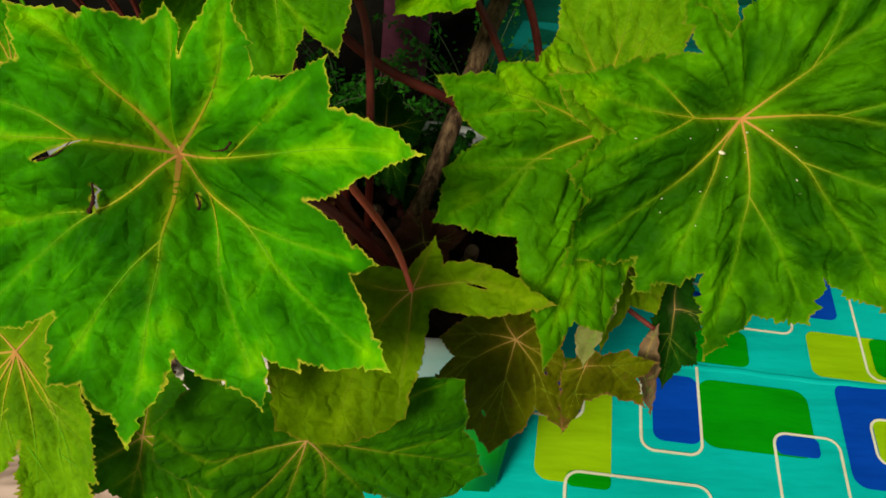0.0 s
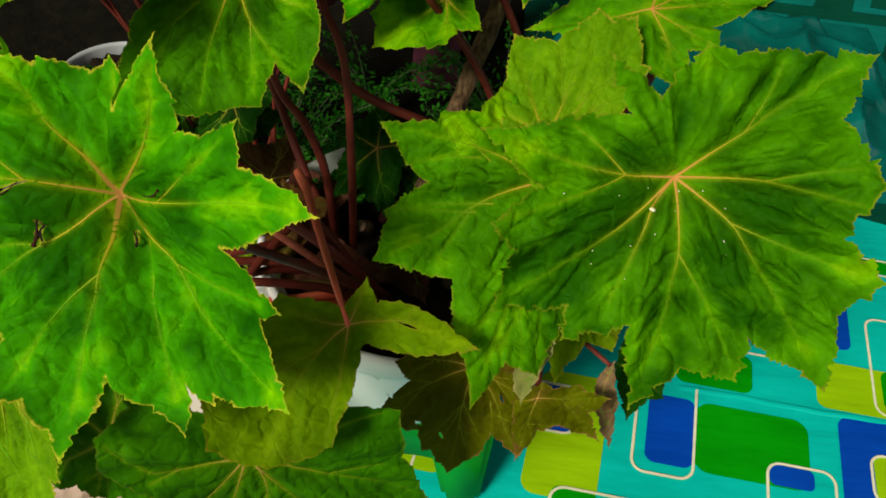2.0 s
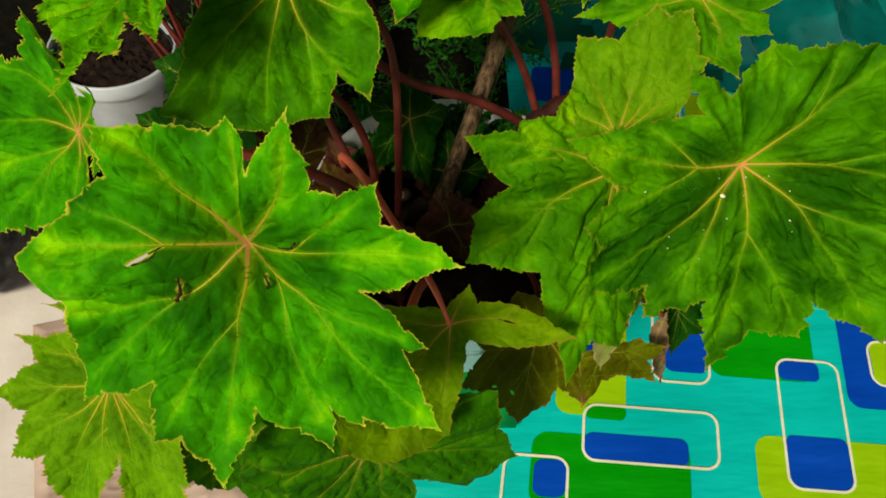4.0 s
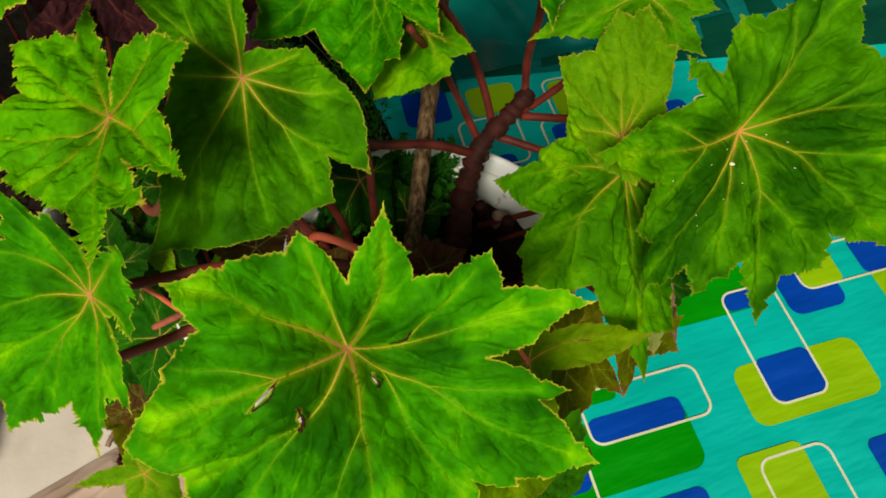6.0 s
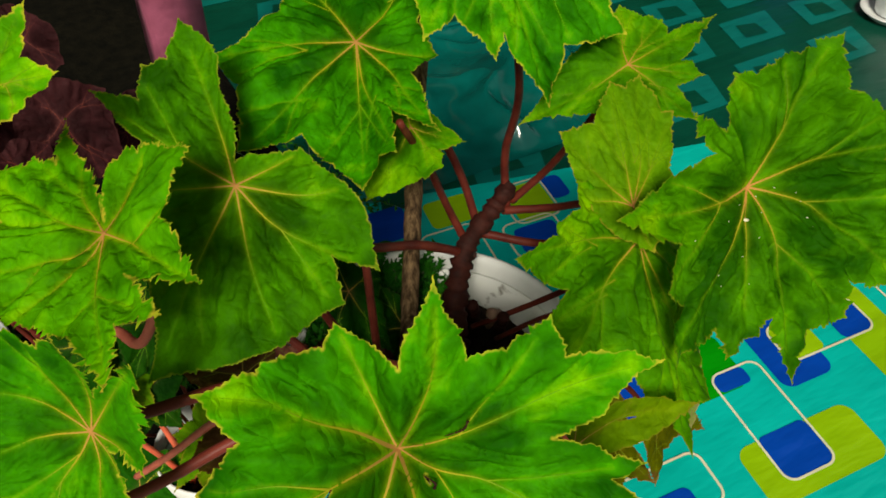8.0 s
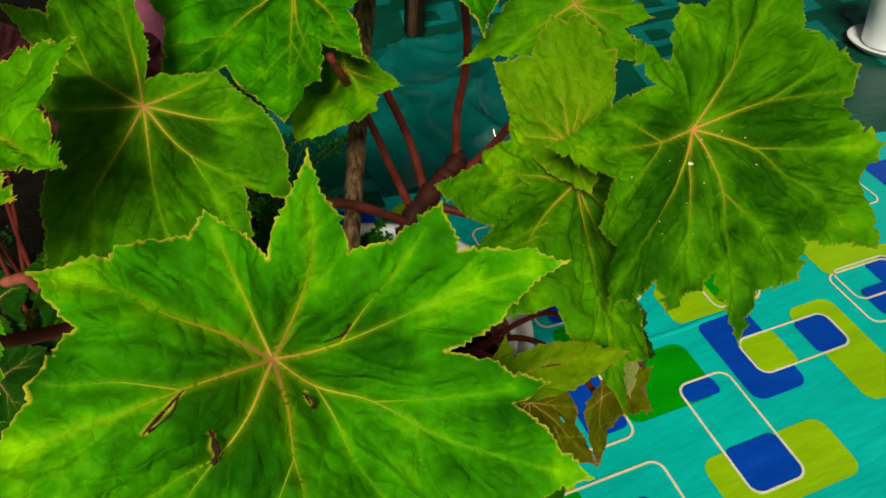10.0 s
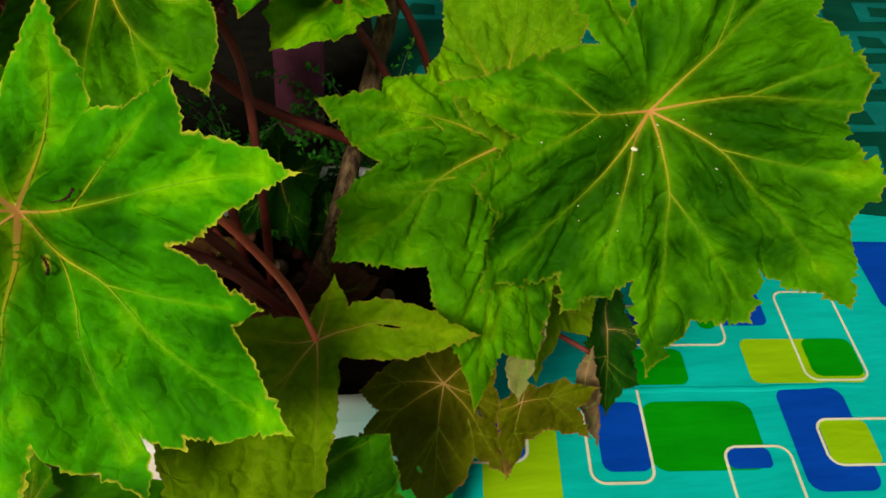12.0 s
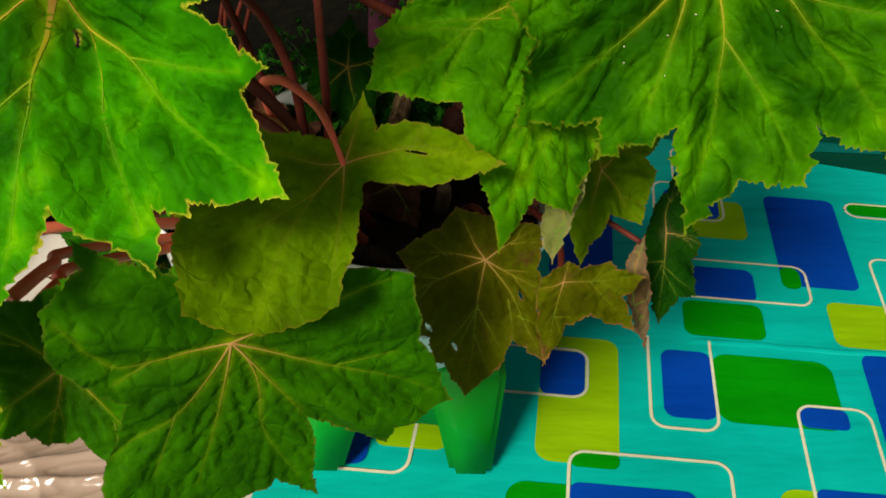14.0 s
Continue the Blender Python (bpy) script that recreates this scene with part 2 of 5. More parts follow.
def tube(name, pts, r0, r1, material, parent=None, label="", sides=10, knobs=0.0, seed=1):
    """A tapered stalk along a smooth line; knobs roughens its girth."""
    rng = np.random.RandomState(seed)
    line = bezier(pts, 14)
    n = len(line)
    verts, faces = [], []
    ref = np.array((0.3, 0.2, 0.93))
    for i, c in enumerate(line):
        t = line[min(i + 1, n - 1)] - line[max(i - 1, 0)]
        t /= np.linalg.norm(t)
        a = np.cross(t, ref)
        a /= np.linalg.norm(a)
        b = np.cross(t, a)
        r = (r0 + (r1 - r0) * i / (n - 1)) * (1 + knobs * rng.uniform(-1, 1))
        for k in range(sides):
            w = 2 * math.pi * k / sides
            q = r * (1 + knobs * 0.6 * rng.uniform(-1, 1))
            verts.append(c + q * (math.cos(w) * a + math.sin(w) * b))
    for i in range(n - 1):
        for k in range(sides):
            j = (k + 1) % sides
            faces.append((i * sides + k, i * sides + j, (i + 1) * sides + j, (i + 1) * sides + k))
    faces.append(tuple(range(sides))[::-1])
    faces.append(tuple(range((n - 1) * sides, n * sides)))
    return sheet(name, [tuple(v) for v in verts], faces, material, parent, label)


def turned(name, profile, material, parent=None, label="", at=(0, 0, 0), sides=64, wobble=0.0):
    """A body of revolution from (radius, height) pairs."""
    verts, faces = [], []
    for r, z in profile:
        for k in range(sides):
            w = 2 * math.pi * k / sides
            q = r * (1 + wobble * math.sin(3 * w + 1) + wobble * 0.5 * math.sin(7 * w))
            verts.append((at[0] + q * math.cos(w), at[1] + q * math.sin(w), at[2] + z))
    for i in range(len(profile) - 1):
        for k in range(sides):
            j = (k + 1) % sides
            faces.append((i * sides + k, i * sides + j, (i + 1) * sides + j, (i + 1) * sides + k))
    return sheet(name, verts, faces, material, parent, label)


def thing(name, at, label, category, group="", kind=""):
    ob = new(name)
    ob.location = at
    ob.empty_display_size = 0.02
    bpy.context.view_layer.update()
    return tagged(ob, label, category, group, kind)


def under(ob, parent):
    """Hangs ob on parent and keeps its place."""
    ob.parent = parent
    ob.matrix_parent_inverse = Matrix.Translation(parent.location).inverted()
    return ob


# ---------------------------------------------------------------- leaves
def seg_dist(p, a, b):
    """Distance of points p from the segment a-b, and how far along they lie."""
    d = b - a
    s = np.clip(((p - a) @ d) / (d @ d), 0, 1)
    return np.linalg.norm(p - (a + s[:, None] * d), axis=1), s


def value_noise(x, y, seed, period=64):
    """Smooth random hills of about unit size, from -1 to 1."""
    table = np.random.RandomState(seed).uniform(-1, 1, (64, 64))
    i, j = np.floor(x).astype(int), np.floor(y).astype(int)
    u, v = x - i, y - j
    u, v = u * u * (3 - 2 * u), v * v * (3 - 2 * v)
    g = lambda a, b: table[(i + a) % period, (j + b) % 64]
    return (g(0, 0) * (1 - u) + g(1, 0) * u) * (1 - v) + (g(0, 1) * (1 - u) + g(1, 1) * u) * v


def near_dist(p, q):
    """Distance of each point of p to the nearest point of q."""
    tree = kdtree.KDTree(len(q))
    for i, (x, y) in enumerate(q.tolist()):
        tree.insert((x, y, 0.0), i)
    tree.balance()
    return np.array([tree.find((x, y, 0.0))[2] for x, y in p.tolist()])


def leaf(parent, centre, normal, lobes, material, seed, vein=None, veins=(), forks=(), step=0.0019, puff=0.0075, teeth=0.0019, name="leaf", label="", droop=0.0, wave=0.0042, mesh=0.0026, holes=(), jag=1.2, crimp=1.7, bloom=0.45, funnel=0.0, bowl=0.0):
    """A lobed, toothed begonia leaf. lobes: angle, length, lift of the tip, then angle and depth of the bay that
    follows, and last, for a lobe with no main vein of its own, 0 or the angle of the main vein that feeds it.
    veins: the main veins as angles and radii along them; forks: branches that begin at their first point.
    funnel: the blade rises steeply round its middle and flattens within about this radius; bowl: a swell half-way out."""
    rng = np.random.RandomState(seed)
    n = np.array(normal, float)
    n /= np.linalg.norm(n)
    ux = np.array((1.0, 0, 0)) - n * n[0]
    ux /= np.linalg.norm(ux)
    uy = np.cross(n, ux)
    c = np.array(centre, float)
    lobes = sorted(lobes)
    polar = lambda ang, r: r * np.array((math.cos(radians(ang)), math.sin(radians(ang))))
    tips = [polar(l[0], l[1]) for l in lobes]
    bays = [polar(l[3], l[4]) for l in lobes]
    size = float(np.median([l[1] for l in lobes]))
    puff, wave = puff * min(1.0, size / 0.125), wave * min(1.0, size / 0.125)
    out = []
    for i, l in enumerate(lobes):
        for a, b, rising in ((tips[i], bays[i], False), (bays[i], tips[(i + 1) % len(lobes)], True)):
            length = np.linalg.norm(b - a)
            k = max(4, int(length / step))
            s = np.arange(k) / k
            nrm = np.array(((b - a)[1], -(b - a)[0])) / max(length, 1e-6)
            q = s if not rising else 1 - s
            swell = (0.012 * np.sin(np.pi * s) - 0.030 * np.sin(2 * np.pi * q)) * length * rng.uniform(0.6, 1.2)
            coarse = max(1, round(length / 0.017 * rng.uniform(0.8, 1.2)))
            ph = (s + 0.05 * np.sin(9 * s + rng.uniform(0, 6))) * coarse
            saw = (ph % 1.0) if not rising else 1 - (ph % 1.0)
            hold = np.sin(np.pi * np.clip(s * 1.08, 0, 1)) ** 0.7
            big = jag * min(0.0027, 0.10 * length / coarse) * (1.5 * saw - 0.6) * hold * rng.uniform(0.5, 1.2)
            fine = teeth * (rng.uniform(0, 1, k) ** 1.6) * ((np.arange(k) % 2) * 1.4 - 0.4) * (0.4 + 0.6 * hold)
            fine[0] = 0
            out.extend(a + (b - a) * s[:, None] + nrm * (swell + big + fine)[:, None])
    out = np.array(out)
    m = len(out)
    ang = np.arctan2(out[:, 1], out[:, 0])
    rad = np.linalg.norm(out, axis=1)
    # lift round the leaf, from tip to tip, bays in between
    ka = np.radians([l[0] for l in lobes])
    rise = (lambda r: r / (r + funnel)) if funnel else (lambda r: r ** 1.5)
    kl = np.array([l[2] / rise(l[1]) for l in lobes])
    wrap_a = np.concatenate([ka - 2 * np.pi, ka, ka + 2 * np.pi])
    wrap_l = np.concatenate([kl, kl, kl])
    order = np.argsort(ang)
    oa, orad = ang[order], rad[order]
    oa3 = np.concatenate([oa - 2 * np.pi, oa, oa + 2 * np.pi])
    or3 = np.tile(orad, 3)
    grid = np.radians(np.arange(-360, 720, 2.0))
    kernel = lambda w: np.exp(-(np.arange(-12, 13) / w) ** 2) / np.exp(-(np.arange(-12, 13) / w) ** 2).sum()
    for again in range(6):
        lift_s = np.convolve(np.interp(grid, wrap_a, wrap_l), kernel(3.6), "same")
        wrap_l = wrap_l + 0.7 * np.tile(kl - np.interp(ka, grid, lift_s), 3)
    reach_s = np.convolve(np.interp(grid, oa3, or3), kernel(2.0), "same")
    reach = lambda q: np.interp(np.arctan2(q[:, 1], q[:, 0]), grid, reach_s)
    # main veins, each a smooth line, with the branches that leave them
    trunks, twigs = [], []
    if veins:
        trunks = [[np.zeros(2)] + [polar(*q) for q in path] for path in veins]
        twigs = [[polar(*q) for q in path] for path in forks]
    else:
        mains = [(l[0], t) for l, t in zip(lobes, tips) if len(l) < 6]
        for w0, t in mains:
            side = np.array((-t[1], t[0])) * rng.uniform(-0.06, 0.06)
            trunks.append([np.zeros(2), t * 0.33 + side, t * 0.66 + side * rng.uniform(-0.6, 0.8), t * 0.95])
            if np.linalg.norm(t) > 0.6 * size:
                for sg in (1, -1):
                    q = t * rng.uniform(0.30, 0.55)
                    far = polar(w0 + sg * rng.uniform(10, 17), np.linalg.norm(t) * rng.uniform(0.75, 0.9))
                    twigs.append([q, (q + far) / 2 + side * 0.5, far])
        for l, t in zip(lobes, tips):
            if len(l) < 6:
                continue
            goal = l[5] if l[5] else l[0]
            near = min(range(len(mains)), key=lambda k: abs((mains[k][0] - goal + 180) % 360 - 180))
            q = mains[near][1] * rng.uniform(0.28, 0.42)
            twigs.append([q, (q + t) / 2 + (q - t)[::-1] * rng.uniform(-0.08, 0.08), t * 0.92])

    def smooth_path(path):
        line = bezier([(*q, 0.0) for q in path], 7)[:, :2]
        ok = np.linalg.norm(line, axis=1) < 0.95 * reach(line) + 0.002
        return line if ok.all() else line[:max(3, int(np.argmin(ok)))]

    trunks, twigs = [smooth_path(q) for q in trunks], [smooth_path(q) for q in twigs]
    # side veins: thin lines that leave each vein at a slant and bend outwards
    gap = 0.026 * max(0.5, min(1.1, size / 0.14))
    sides = []
    for line in trunks + twigs:
        seg = np.diff(line, axis=0)
        run = np.concatenate([[0], np.cumsum(np.linalg.norm(seg, axis=1))])
        for sg in (1, -1):
            x = gap * rng.uniform(0.6, 1.5) + (0.012 if line is trunks[0] else 0.0)
            while x < 0.93 * run[-1]:
                k = min(int(np.searchsorted(run, x)), len(seg)) - 1
                k = max(k, 0)
                d = seg[k] / max(np.linalg.norm(seg[k]), 1e-6)
                q = line[k] + d * (x - run[k])
                w = radians(rng.uniform(24, 42)) * sg
                turn = lambda v, w: np.array((v[0] * math.cos(w) - v[1] * math.sin(w), v[0] * math.sin(w) + v[1] * math.cos(w)))
                L = min(0.45 * run[-1], 0.25 * run[-1] + 0.3 * (run[-1] - x), 0.06) * rng.uniform(0.6, 1.1)
                q1 = q + turn(d, w) * L * 0.5
                q2 = q1 + turn(d, w * 0.62) * L * 0.5
                sides.append(np.array((q, q1, q2)))
                x += gap * rng.uniform(0.7, 1.4)
    ph = rng.uniform(0, 40, 12)

    def index_lines(lines):
        """The lines as short segments, with a tree over samples along them."""
        seg = [(q0, q1) for line in lines for q0, q1 in zip(line[:-1], line[1:]) if np.linalg.norm(q1 - q0) > 1e-6]
        if not seg:
            return None
        spots = [(k, q) for k, (q0, q1) in enumerate(seg) for q in np.linspace(q0, q1, max(2, int(np.linalg.norm(q1 - q0) / 0.0012)))]
        tree = kdtree.KDTree(len(spots))
        for i, (k, q) in enumerate(spots):
            tree.insert((q[0], q[1], 0.0), i)
        tree.balance()
        return tree, np.array([k for k, q in spots]), np.array([q for q, _ in seg]), np.array([q for _, q in seg])

    def nearest(p, index):
        """Distance to the nearest line, and that place's distance from the middle of the leaf."""
        if index is None:
            return np.full(len(p), 9.0), np.zeros(len(p))
        tree, owner, q0, q1 = index
        k = owner[[tree.find((x, y, 0.0))[1] for x, y in p.tolist()]]
        d = q1[k] - q0[k]
        s = np.clip(((p - q0[k]) * d).sum(1) / (d * d).sum(1), 0, 1)
        foot = q0[k] + s[:, None] * d
        return np.linalg.norm(p - foot, axis=1), np.linalg.norm(foot, axis=1)

    trunk_index, twig_index, side_index = index_lines(trunks), index_lines(twigs), index_lines(sides)

    def height(p):
        a = np.arctan2(p[:, 1], p[:, 0])
        r = np.linalg.norm(p, axis=1)
        f = r / np.interp(a, grid, reach_s)
        h = np.interp(a, grid, lift_s) * rise(r) + droop * r ** 2 + bowl * r / 0.05 * np.exp(1 - r / 0.05)
        x, y = p[:, 0], p[:, 1]
        x2 = x + 0.004 * value_noise(x * 40 + ph[0], y * 40, seed + 1)
        y2 = y + 0.004 * value_noise(x * 40 + ph[1], y * 40, seed + 2)
        best, place = nearest(p, trunk_index)
        fork, place2 = nearest(p, twig_index)
        side, far = nearest(np.stack([x2, y2], 1), side_index)
        both = np.minimum(best, fork)
        start = np.clip(r / (0.25 * size), 0, 1) ** 0.7
        fade = np.clip((1.22 - f) * 2.5, 0.06, 1.0)
        groove = np.exp(-both / 0.008)
        rill = np.exp(-side / 0.0024) * (1 - groove)
        h = h - puff * start * fade * (1.25 * (groove - 0.35) + 1.25 * (rill - 0.25))
        scale = max(0.6, min(1.0, size / 0.12))
        turn = a / (2 * math.pi) + 0.5
        pleat = value_noise(turn * 26, r * 13 / scale + ph[2], seed + 3, 26) + 0.6 * value_noise(turn * 61 + 0.5 * np.sin(r * 40), r * 18 / scale + ph[4], seed + 4, 61)
        soft = pleat + 0.35 * value_noise(x2 * 60 / scale + ph[4], y2 * 60 / scale, seed + 8) + 0.12 * value_noise(x2 * 150 + ph[5], y2 * 150, seed + 5)
        h = h + wave * crimp * fade * np.clip(r / size * 1.5, 0, 1.2) * soft * (1 - 0.7 * groove)
        h = h + 0.0016 * np.clip(f - 0.6, 0, 0.6) * 2.5 * fade * (np.sin(9 * a + ph[6]) + np.sin(17 * a + ph[7]) + 0.7 * np.sin(31 * a + ph[8]))
        # Pleats also shift the tone: relief shading put into colour, folds darker.
        patch = value_noise(x * 26 + ph[9], y * 26, seed + 6) + 0.6 * value_noise(x2 * 70 + ph[10], y2 * 70, seed + 7) + 0.5 * pleat
        halo = np.exp(-both / 0.0050) * np.clip(f * 2.0 - 0.35, 0, 1)
        tone = -0.55 + (0.25 + 0.42 * bloom) * patch + bloom * halo + 0.14 * np.exp(-side / 0.0013) + 0.55 * np.clip(f - 0.40, 0, 0.5)
        u1, u2 = np.clip(place / size, 0, 1), np.clip(place2 / size, 0, 1)
        v = np.exp(-(best / (0.0021 - 0.0012 * u1)) ** 2) * (1 - 0.92 * np.sqrt(u1)) + 0.16 * np.exp(-best / 0.006) * (1 - u1) ** 2
        v = np.maximum(v, np.exp(-(fork / (0.0015 - 0.0006 * u2)) ** 2) * (0.50 - 0.42 * u2))
        v = np.maximum(v, 0.85 * np.exp(-(r / 0.006) ** 2))
        return h, np.clip(v, 0, 1), tone

    # the blade: a fine even net of triangles inside the outline
    lo, hi = out.min(0), out.max(0)
    gx, gy = np.meshgrid(np.arange(lo[0], hi[0], mesh), np.arange(lo[1], hi[1], mesh * 0.87))
    gx = gx + (np.arange(gx.shape[0]) % 2)[:, None] * mesh * 0.5
    cand = np.stack([gx.ravel(), gy.ravel()], 1)
    cand = cand + rng.uniform(-0.18, 0.18, cand.shape) * mesh
    inside = np.linalg.norm(cand, axis=1) < np.interp(np.arctan2(cand[:, 1], cand[:, 0]), oa3, np.maximum(or3, np.interp(oa3, grid, reach_s))) * 1.02
    cand = cand[inside]
    cand = cand[near_dist(cand, out[::2]) > mesh * 0.55]
    keep = []
    for line in trunks + twigs + sides:
        for q0, q1 in zip(line[:-1], line[1:]):
            for q in np.linspace(q0, q1, max(2, int(np.linalg.norm(q1 - q0) / 0.0022)), endpoint=False):
                if np.linalg.norm(q) < 0.93 * np.interp(math.atan2(q[1], q[0]), grid, reach_s):
                    keep.append(q)
    thin, seen = [], set()
    for q in keep:
        cell = (int(q[0] // 0.0012), int(q[1] // 0.0012))
        if cell not in seen:
            seen.add(cell)
            thin.append(q)
    keep = np.array(thin).reshape(-1, 2)
    if len(keep):
        cand = cand[near_dist(cand, keep) > 0.0011]

    def torn(p, grow=1.0):
        """Which points lie inside a tear: ends and half width of each tear."""
        hit = np.zeros(len(p), bool)
        for x0, y0, x1, y1, w in holes:
            dd, s = seg_dist(p, np.array((x0, y0)), np.array((x1, y1)))
            hit |= dd < w * grow * (0.35 + 0.65 * np.sin(np.pi * np.clip(s, 0.02, 0.98)))
        return hit

    brim = []
    for x0, y0, x1, y1, w in holes:
        d = np.array((x1 - x0, y1 - y0))
        nn = np.array((-d[1], d[0])) / np.linalg.norm(d)
        for s in np.linspace(0.02, 0.98, 14):
            for sg in (-1, 1):
                brim.append(np.array((x0, y0)) + d * s + nn * sg * w * (0.35 + 0.65 * math.sin(math.pi * s)) * rng.uniform(0.8, 1.15))
    if brim:
        cand = cand[near_dist(cand, np.array(brim)) > 0.0009]
        keep = keep[near_dist(keep, np.array(brim)) > 0.0009]
        keep = np.concatenate([keep, np.array(brim)])
    pts2 = [Vector(q) for q in np.concatenate([out, keep, cand]).tolist()]
    vs_, es_, fs_ = geometry.delaunay_2d_cdt(pts2, [], [list(range(m))], 1, 1e-6)[:3]
    pts = np.array([(q[0], q[1]) for q in vs_])
    h, v, tone = height(pts)
    rimmed = np.concatenate([out, np.array(brim)]) if brim else out
    edge = near_dist(pts, rimmed)
    world_p = c + pts[:, :1] * ux + pts[:, 1:] * uy + h[:, None] * n
    faces = [tuple(f) for f in fs_]
    if holes:
        gone = torn(np.array([pts[list(f)].mean(0) for f in faces]), 0.97)
        faces = [f for f, g in zip(faces, gone) if not g]
    f0 = faces[0]
    e1, e2 = pts[f0[1]] - pts[f0[0]], pts[f0[2]] - pts[f0[0]]
    if e1[0] * e2[1] - e1[1] * e2[0] < 0:
        faces = [f[::-1] for f in faces]
    blade = sheet(name, world_p.tolist(), faces, material, None, label, attrs=(("vein", v), ("margin", 1 - np.clip(edge / 0.006, 0, 1)), ("tone", tone)))
    under(blade, parent)
    # raised veins: tapering strips with a ridge
    for rank, lines in ((0, trunks), (1, twigs)):
        for line in lines:
            if len(line) < 3:
                continue
            k = len(line)
            r = np.linalg.norm(line, axis=1)
            d = np.gradient(line, axis=0)
            d /= np.maximum(np.linalg.norm(d, axis=1), 1e-9)[:, None]
            nn = np.stack([-d[:, 1], d[:, 0]], 1)
            s = np.linspace(0, 1, k)
            w = (((0.00078, 0.00042)[rank] * (1 - s) ** 1.4 + 0.00007) * (size / 0.14) ** 0.6)[:, None]
            hl, hc, hr = height(line + nn * w)[0], height(line)[0], height(line - nn * w)[0]
            vv, vf, along = [], [], []
            for j in range(k):
                for q, hh, up in ((line[j] + nn[j] * w[j], hl[j], 0.0), (line[j], hc[j], 0.7 * w[j][0]), (line[j] - nn[j] * w[j], hr[j], 0.0)):
                    vv.append(c + q[0] * ux + q[1] * uy + (hh + up + 0.0006) * n)
                    along.append(max(r[j] / size * 0.95, 0.3 * rank))
            for j in range(k - 1):
                for e in (0, 1):
                    vf.append((3 * j + e, 3 * j + e + 3, 3 * j + e + 4, 3 * j + e + 1))
            sheet("vein", [tuple(q) for q in vv], vf, vein or VEIN, blade, attrs=(("along", along),))
    return blade


# ---------------------------------------------------------------- floor and cloths
def grid_plane(name, x0, x1, y0, y1, z, material, nx=2, ny=2, relief=None):
    xs, ys = np.linspace(x0, x1, nx), np.linspace(y0, y1, ny)
    verts = [(x, y, z + (relief(x, y) if relief else 0.0)) for y in ys for x in xs]
    faces = [(j * nx + i, j * nx + i + 1, (j + 1) * nx + i + 1, (j + 1) * nx + i) for j in range(ny - 1) for i in range(nx - 1)]
    return sheet(name, verts, faces, material)


floor = tagged(grid_plane("floor", -30, 30, -30, 30, -0.006, CEMENT), "worn pale cement floor, dusty and stained", "floor", kind="structure")


def cloth_xy(a, b):
    """From the print's own directions to the floor plan."""
    return 0.5 + a + 0.16 * b, 0.7 - 0.075 * a + b


def plastic(name, c1, c2, rough=0.2, spec=0.45):
    m, nt, p = mat_new(name)
    big = noise_node(nt, 6.0, 3.0)
    nt.links.new(ramp(nt, big.outputs[0], [(0.3, c1), (0.7, c2)]).outputs[0], p.inputs["Base Color"])
    p.inputs["Roughness"].default_value = rough
    p.inputs["Specular IOR Level"].default_value = spec
    tc = nt.nodes.new("ShaderNodeTexCoord")
    mp = nt.nodes.new("ShaderNodeMapping")
    mp.inputs["Scale"].default_value = (6.0, 20.0, 5.0)
    mp.inputs["Rotation"].default_value = (0, 0, radians(-8))
    nt.links.new(tc.outputs["Object"], mp.inputs[0])
    wr = node(nt, "TexNoise", Scale=1.0, Detail=3.0)
    nt.links.new(mp.outputs[0], wr.inputs["Vector"])
    bump(nt, wr.outputs[0], 0.45, 0.012, p)
    return m


TEAL = plastic("cloth_teal", (0.001, 0.40, 0.34), (0.002, 0.48, 0.41))
BLUE = plastic("cloth_blue", (0.001, 0.045, 0.34), (0.002, 0.060, 0.42))
LIME = plastic("cloth_lime", (0.23, 0.44, 0.002), (0.29, 0.51, 0.003))
GREEN = plastic("cloth_green", (0.001, 0.22, 0.001), (0.002, 0.28, 0.002))
CREAM = plastic("cloth_cream", (0.62, 0.60, 0.40), (0.72, 0.70, 0.50))
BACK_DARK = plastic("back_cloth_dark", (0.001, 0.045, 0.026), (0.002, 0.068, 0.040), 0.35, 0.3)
# Print teal is dimmed: shade over the far cloth is put into it.
BACK_TEAL_SHADED = plastic("back_cloth_teal_shaded", (0.002, 0.115, 0.095), (0.003, 0.165, 0.14), 0.35, 0.3)

A0, A1, B0, B1 = -0.575, 1.9, -1.6, 0.50
LEVEL = [0]


def rounded(a0, b0, a1, b1, r, k=6):
    pts = []
    for ca, cb, w0 in ((a1 - r, b1 - r, 0), (a0 + r, b1 - r, 90), (a0 + r, b0 + r, 180), (a1 - r, b0 + r, 270)):
        for i in range(k + 1):
            w = radians(w0 + 90 * i / k)
            pts.append((ca + r * math.cos(w), cb + r * math.sin(w)))
    return pts


def cloth_sheet():
    n, m = 60, 50
    verts = []
    for j in range(m + 1):
        for i in range(n + 1):
            a = A0 + (A1 - A0) * i / n
            x, y = cloth_xy(a, B0 + (0.605 - 0.15 * a - B0) * j / m)
            verts.append((x, y, 0.0))
    w = n + 1
    faces = [(j * w + i, j * w + i + 1, (j + 1) * w + i + 1, (j + 1) * w + i) for j in range(m) for i in range(n)]
    return sheet("tablecloth", verts, faces, TEAL)


cloth = tagged(cloth_sheet(), "glossy plastic cloth printed with rounded rectangles in blue, green and lime", "tablecloth")


def print_patch(a0, b0, a1, b1, r, material, level):
    pts = rounded(a0, b0, a1, b1, r)
    LEVEL[0] += 1
    sheet("printed_patch", [(*cloth_xy(*p), 0.0007 * level + 0.000004 * LEVEL[0]) for p in pts], [tuple(range(len(pts)))], material, cloth)


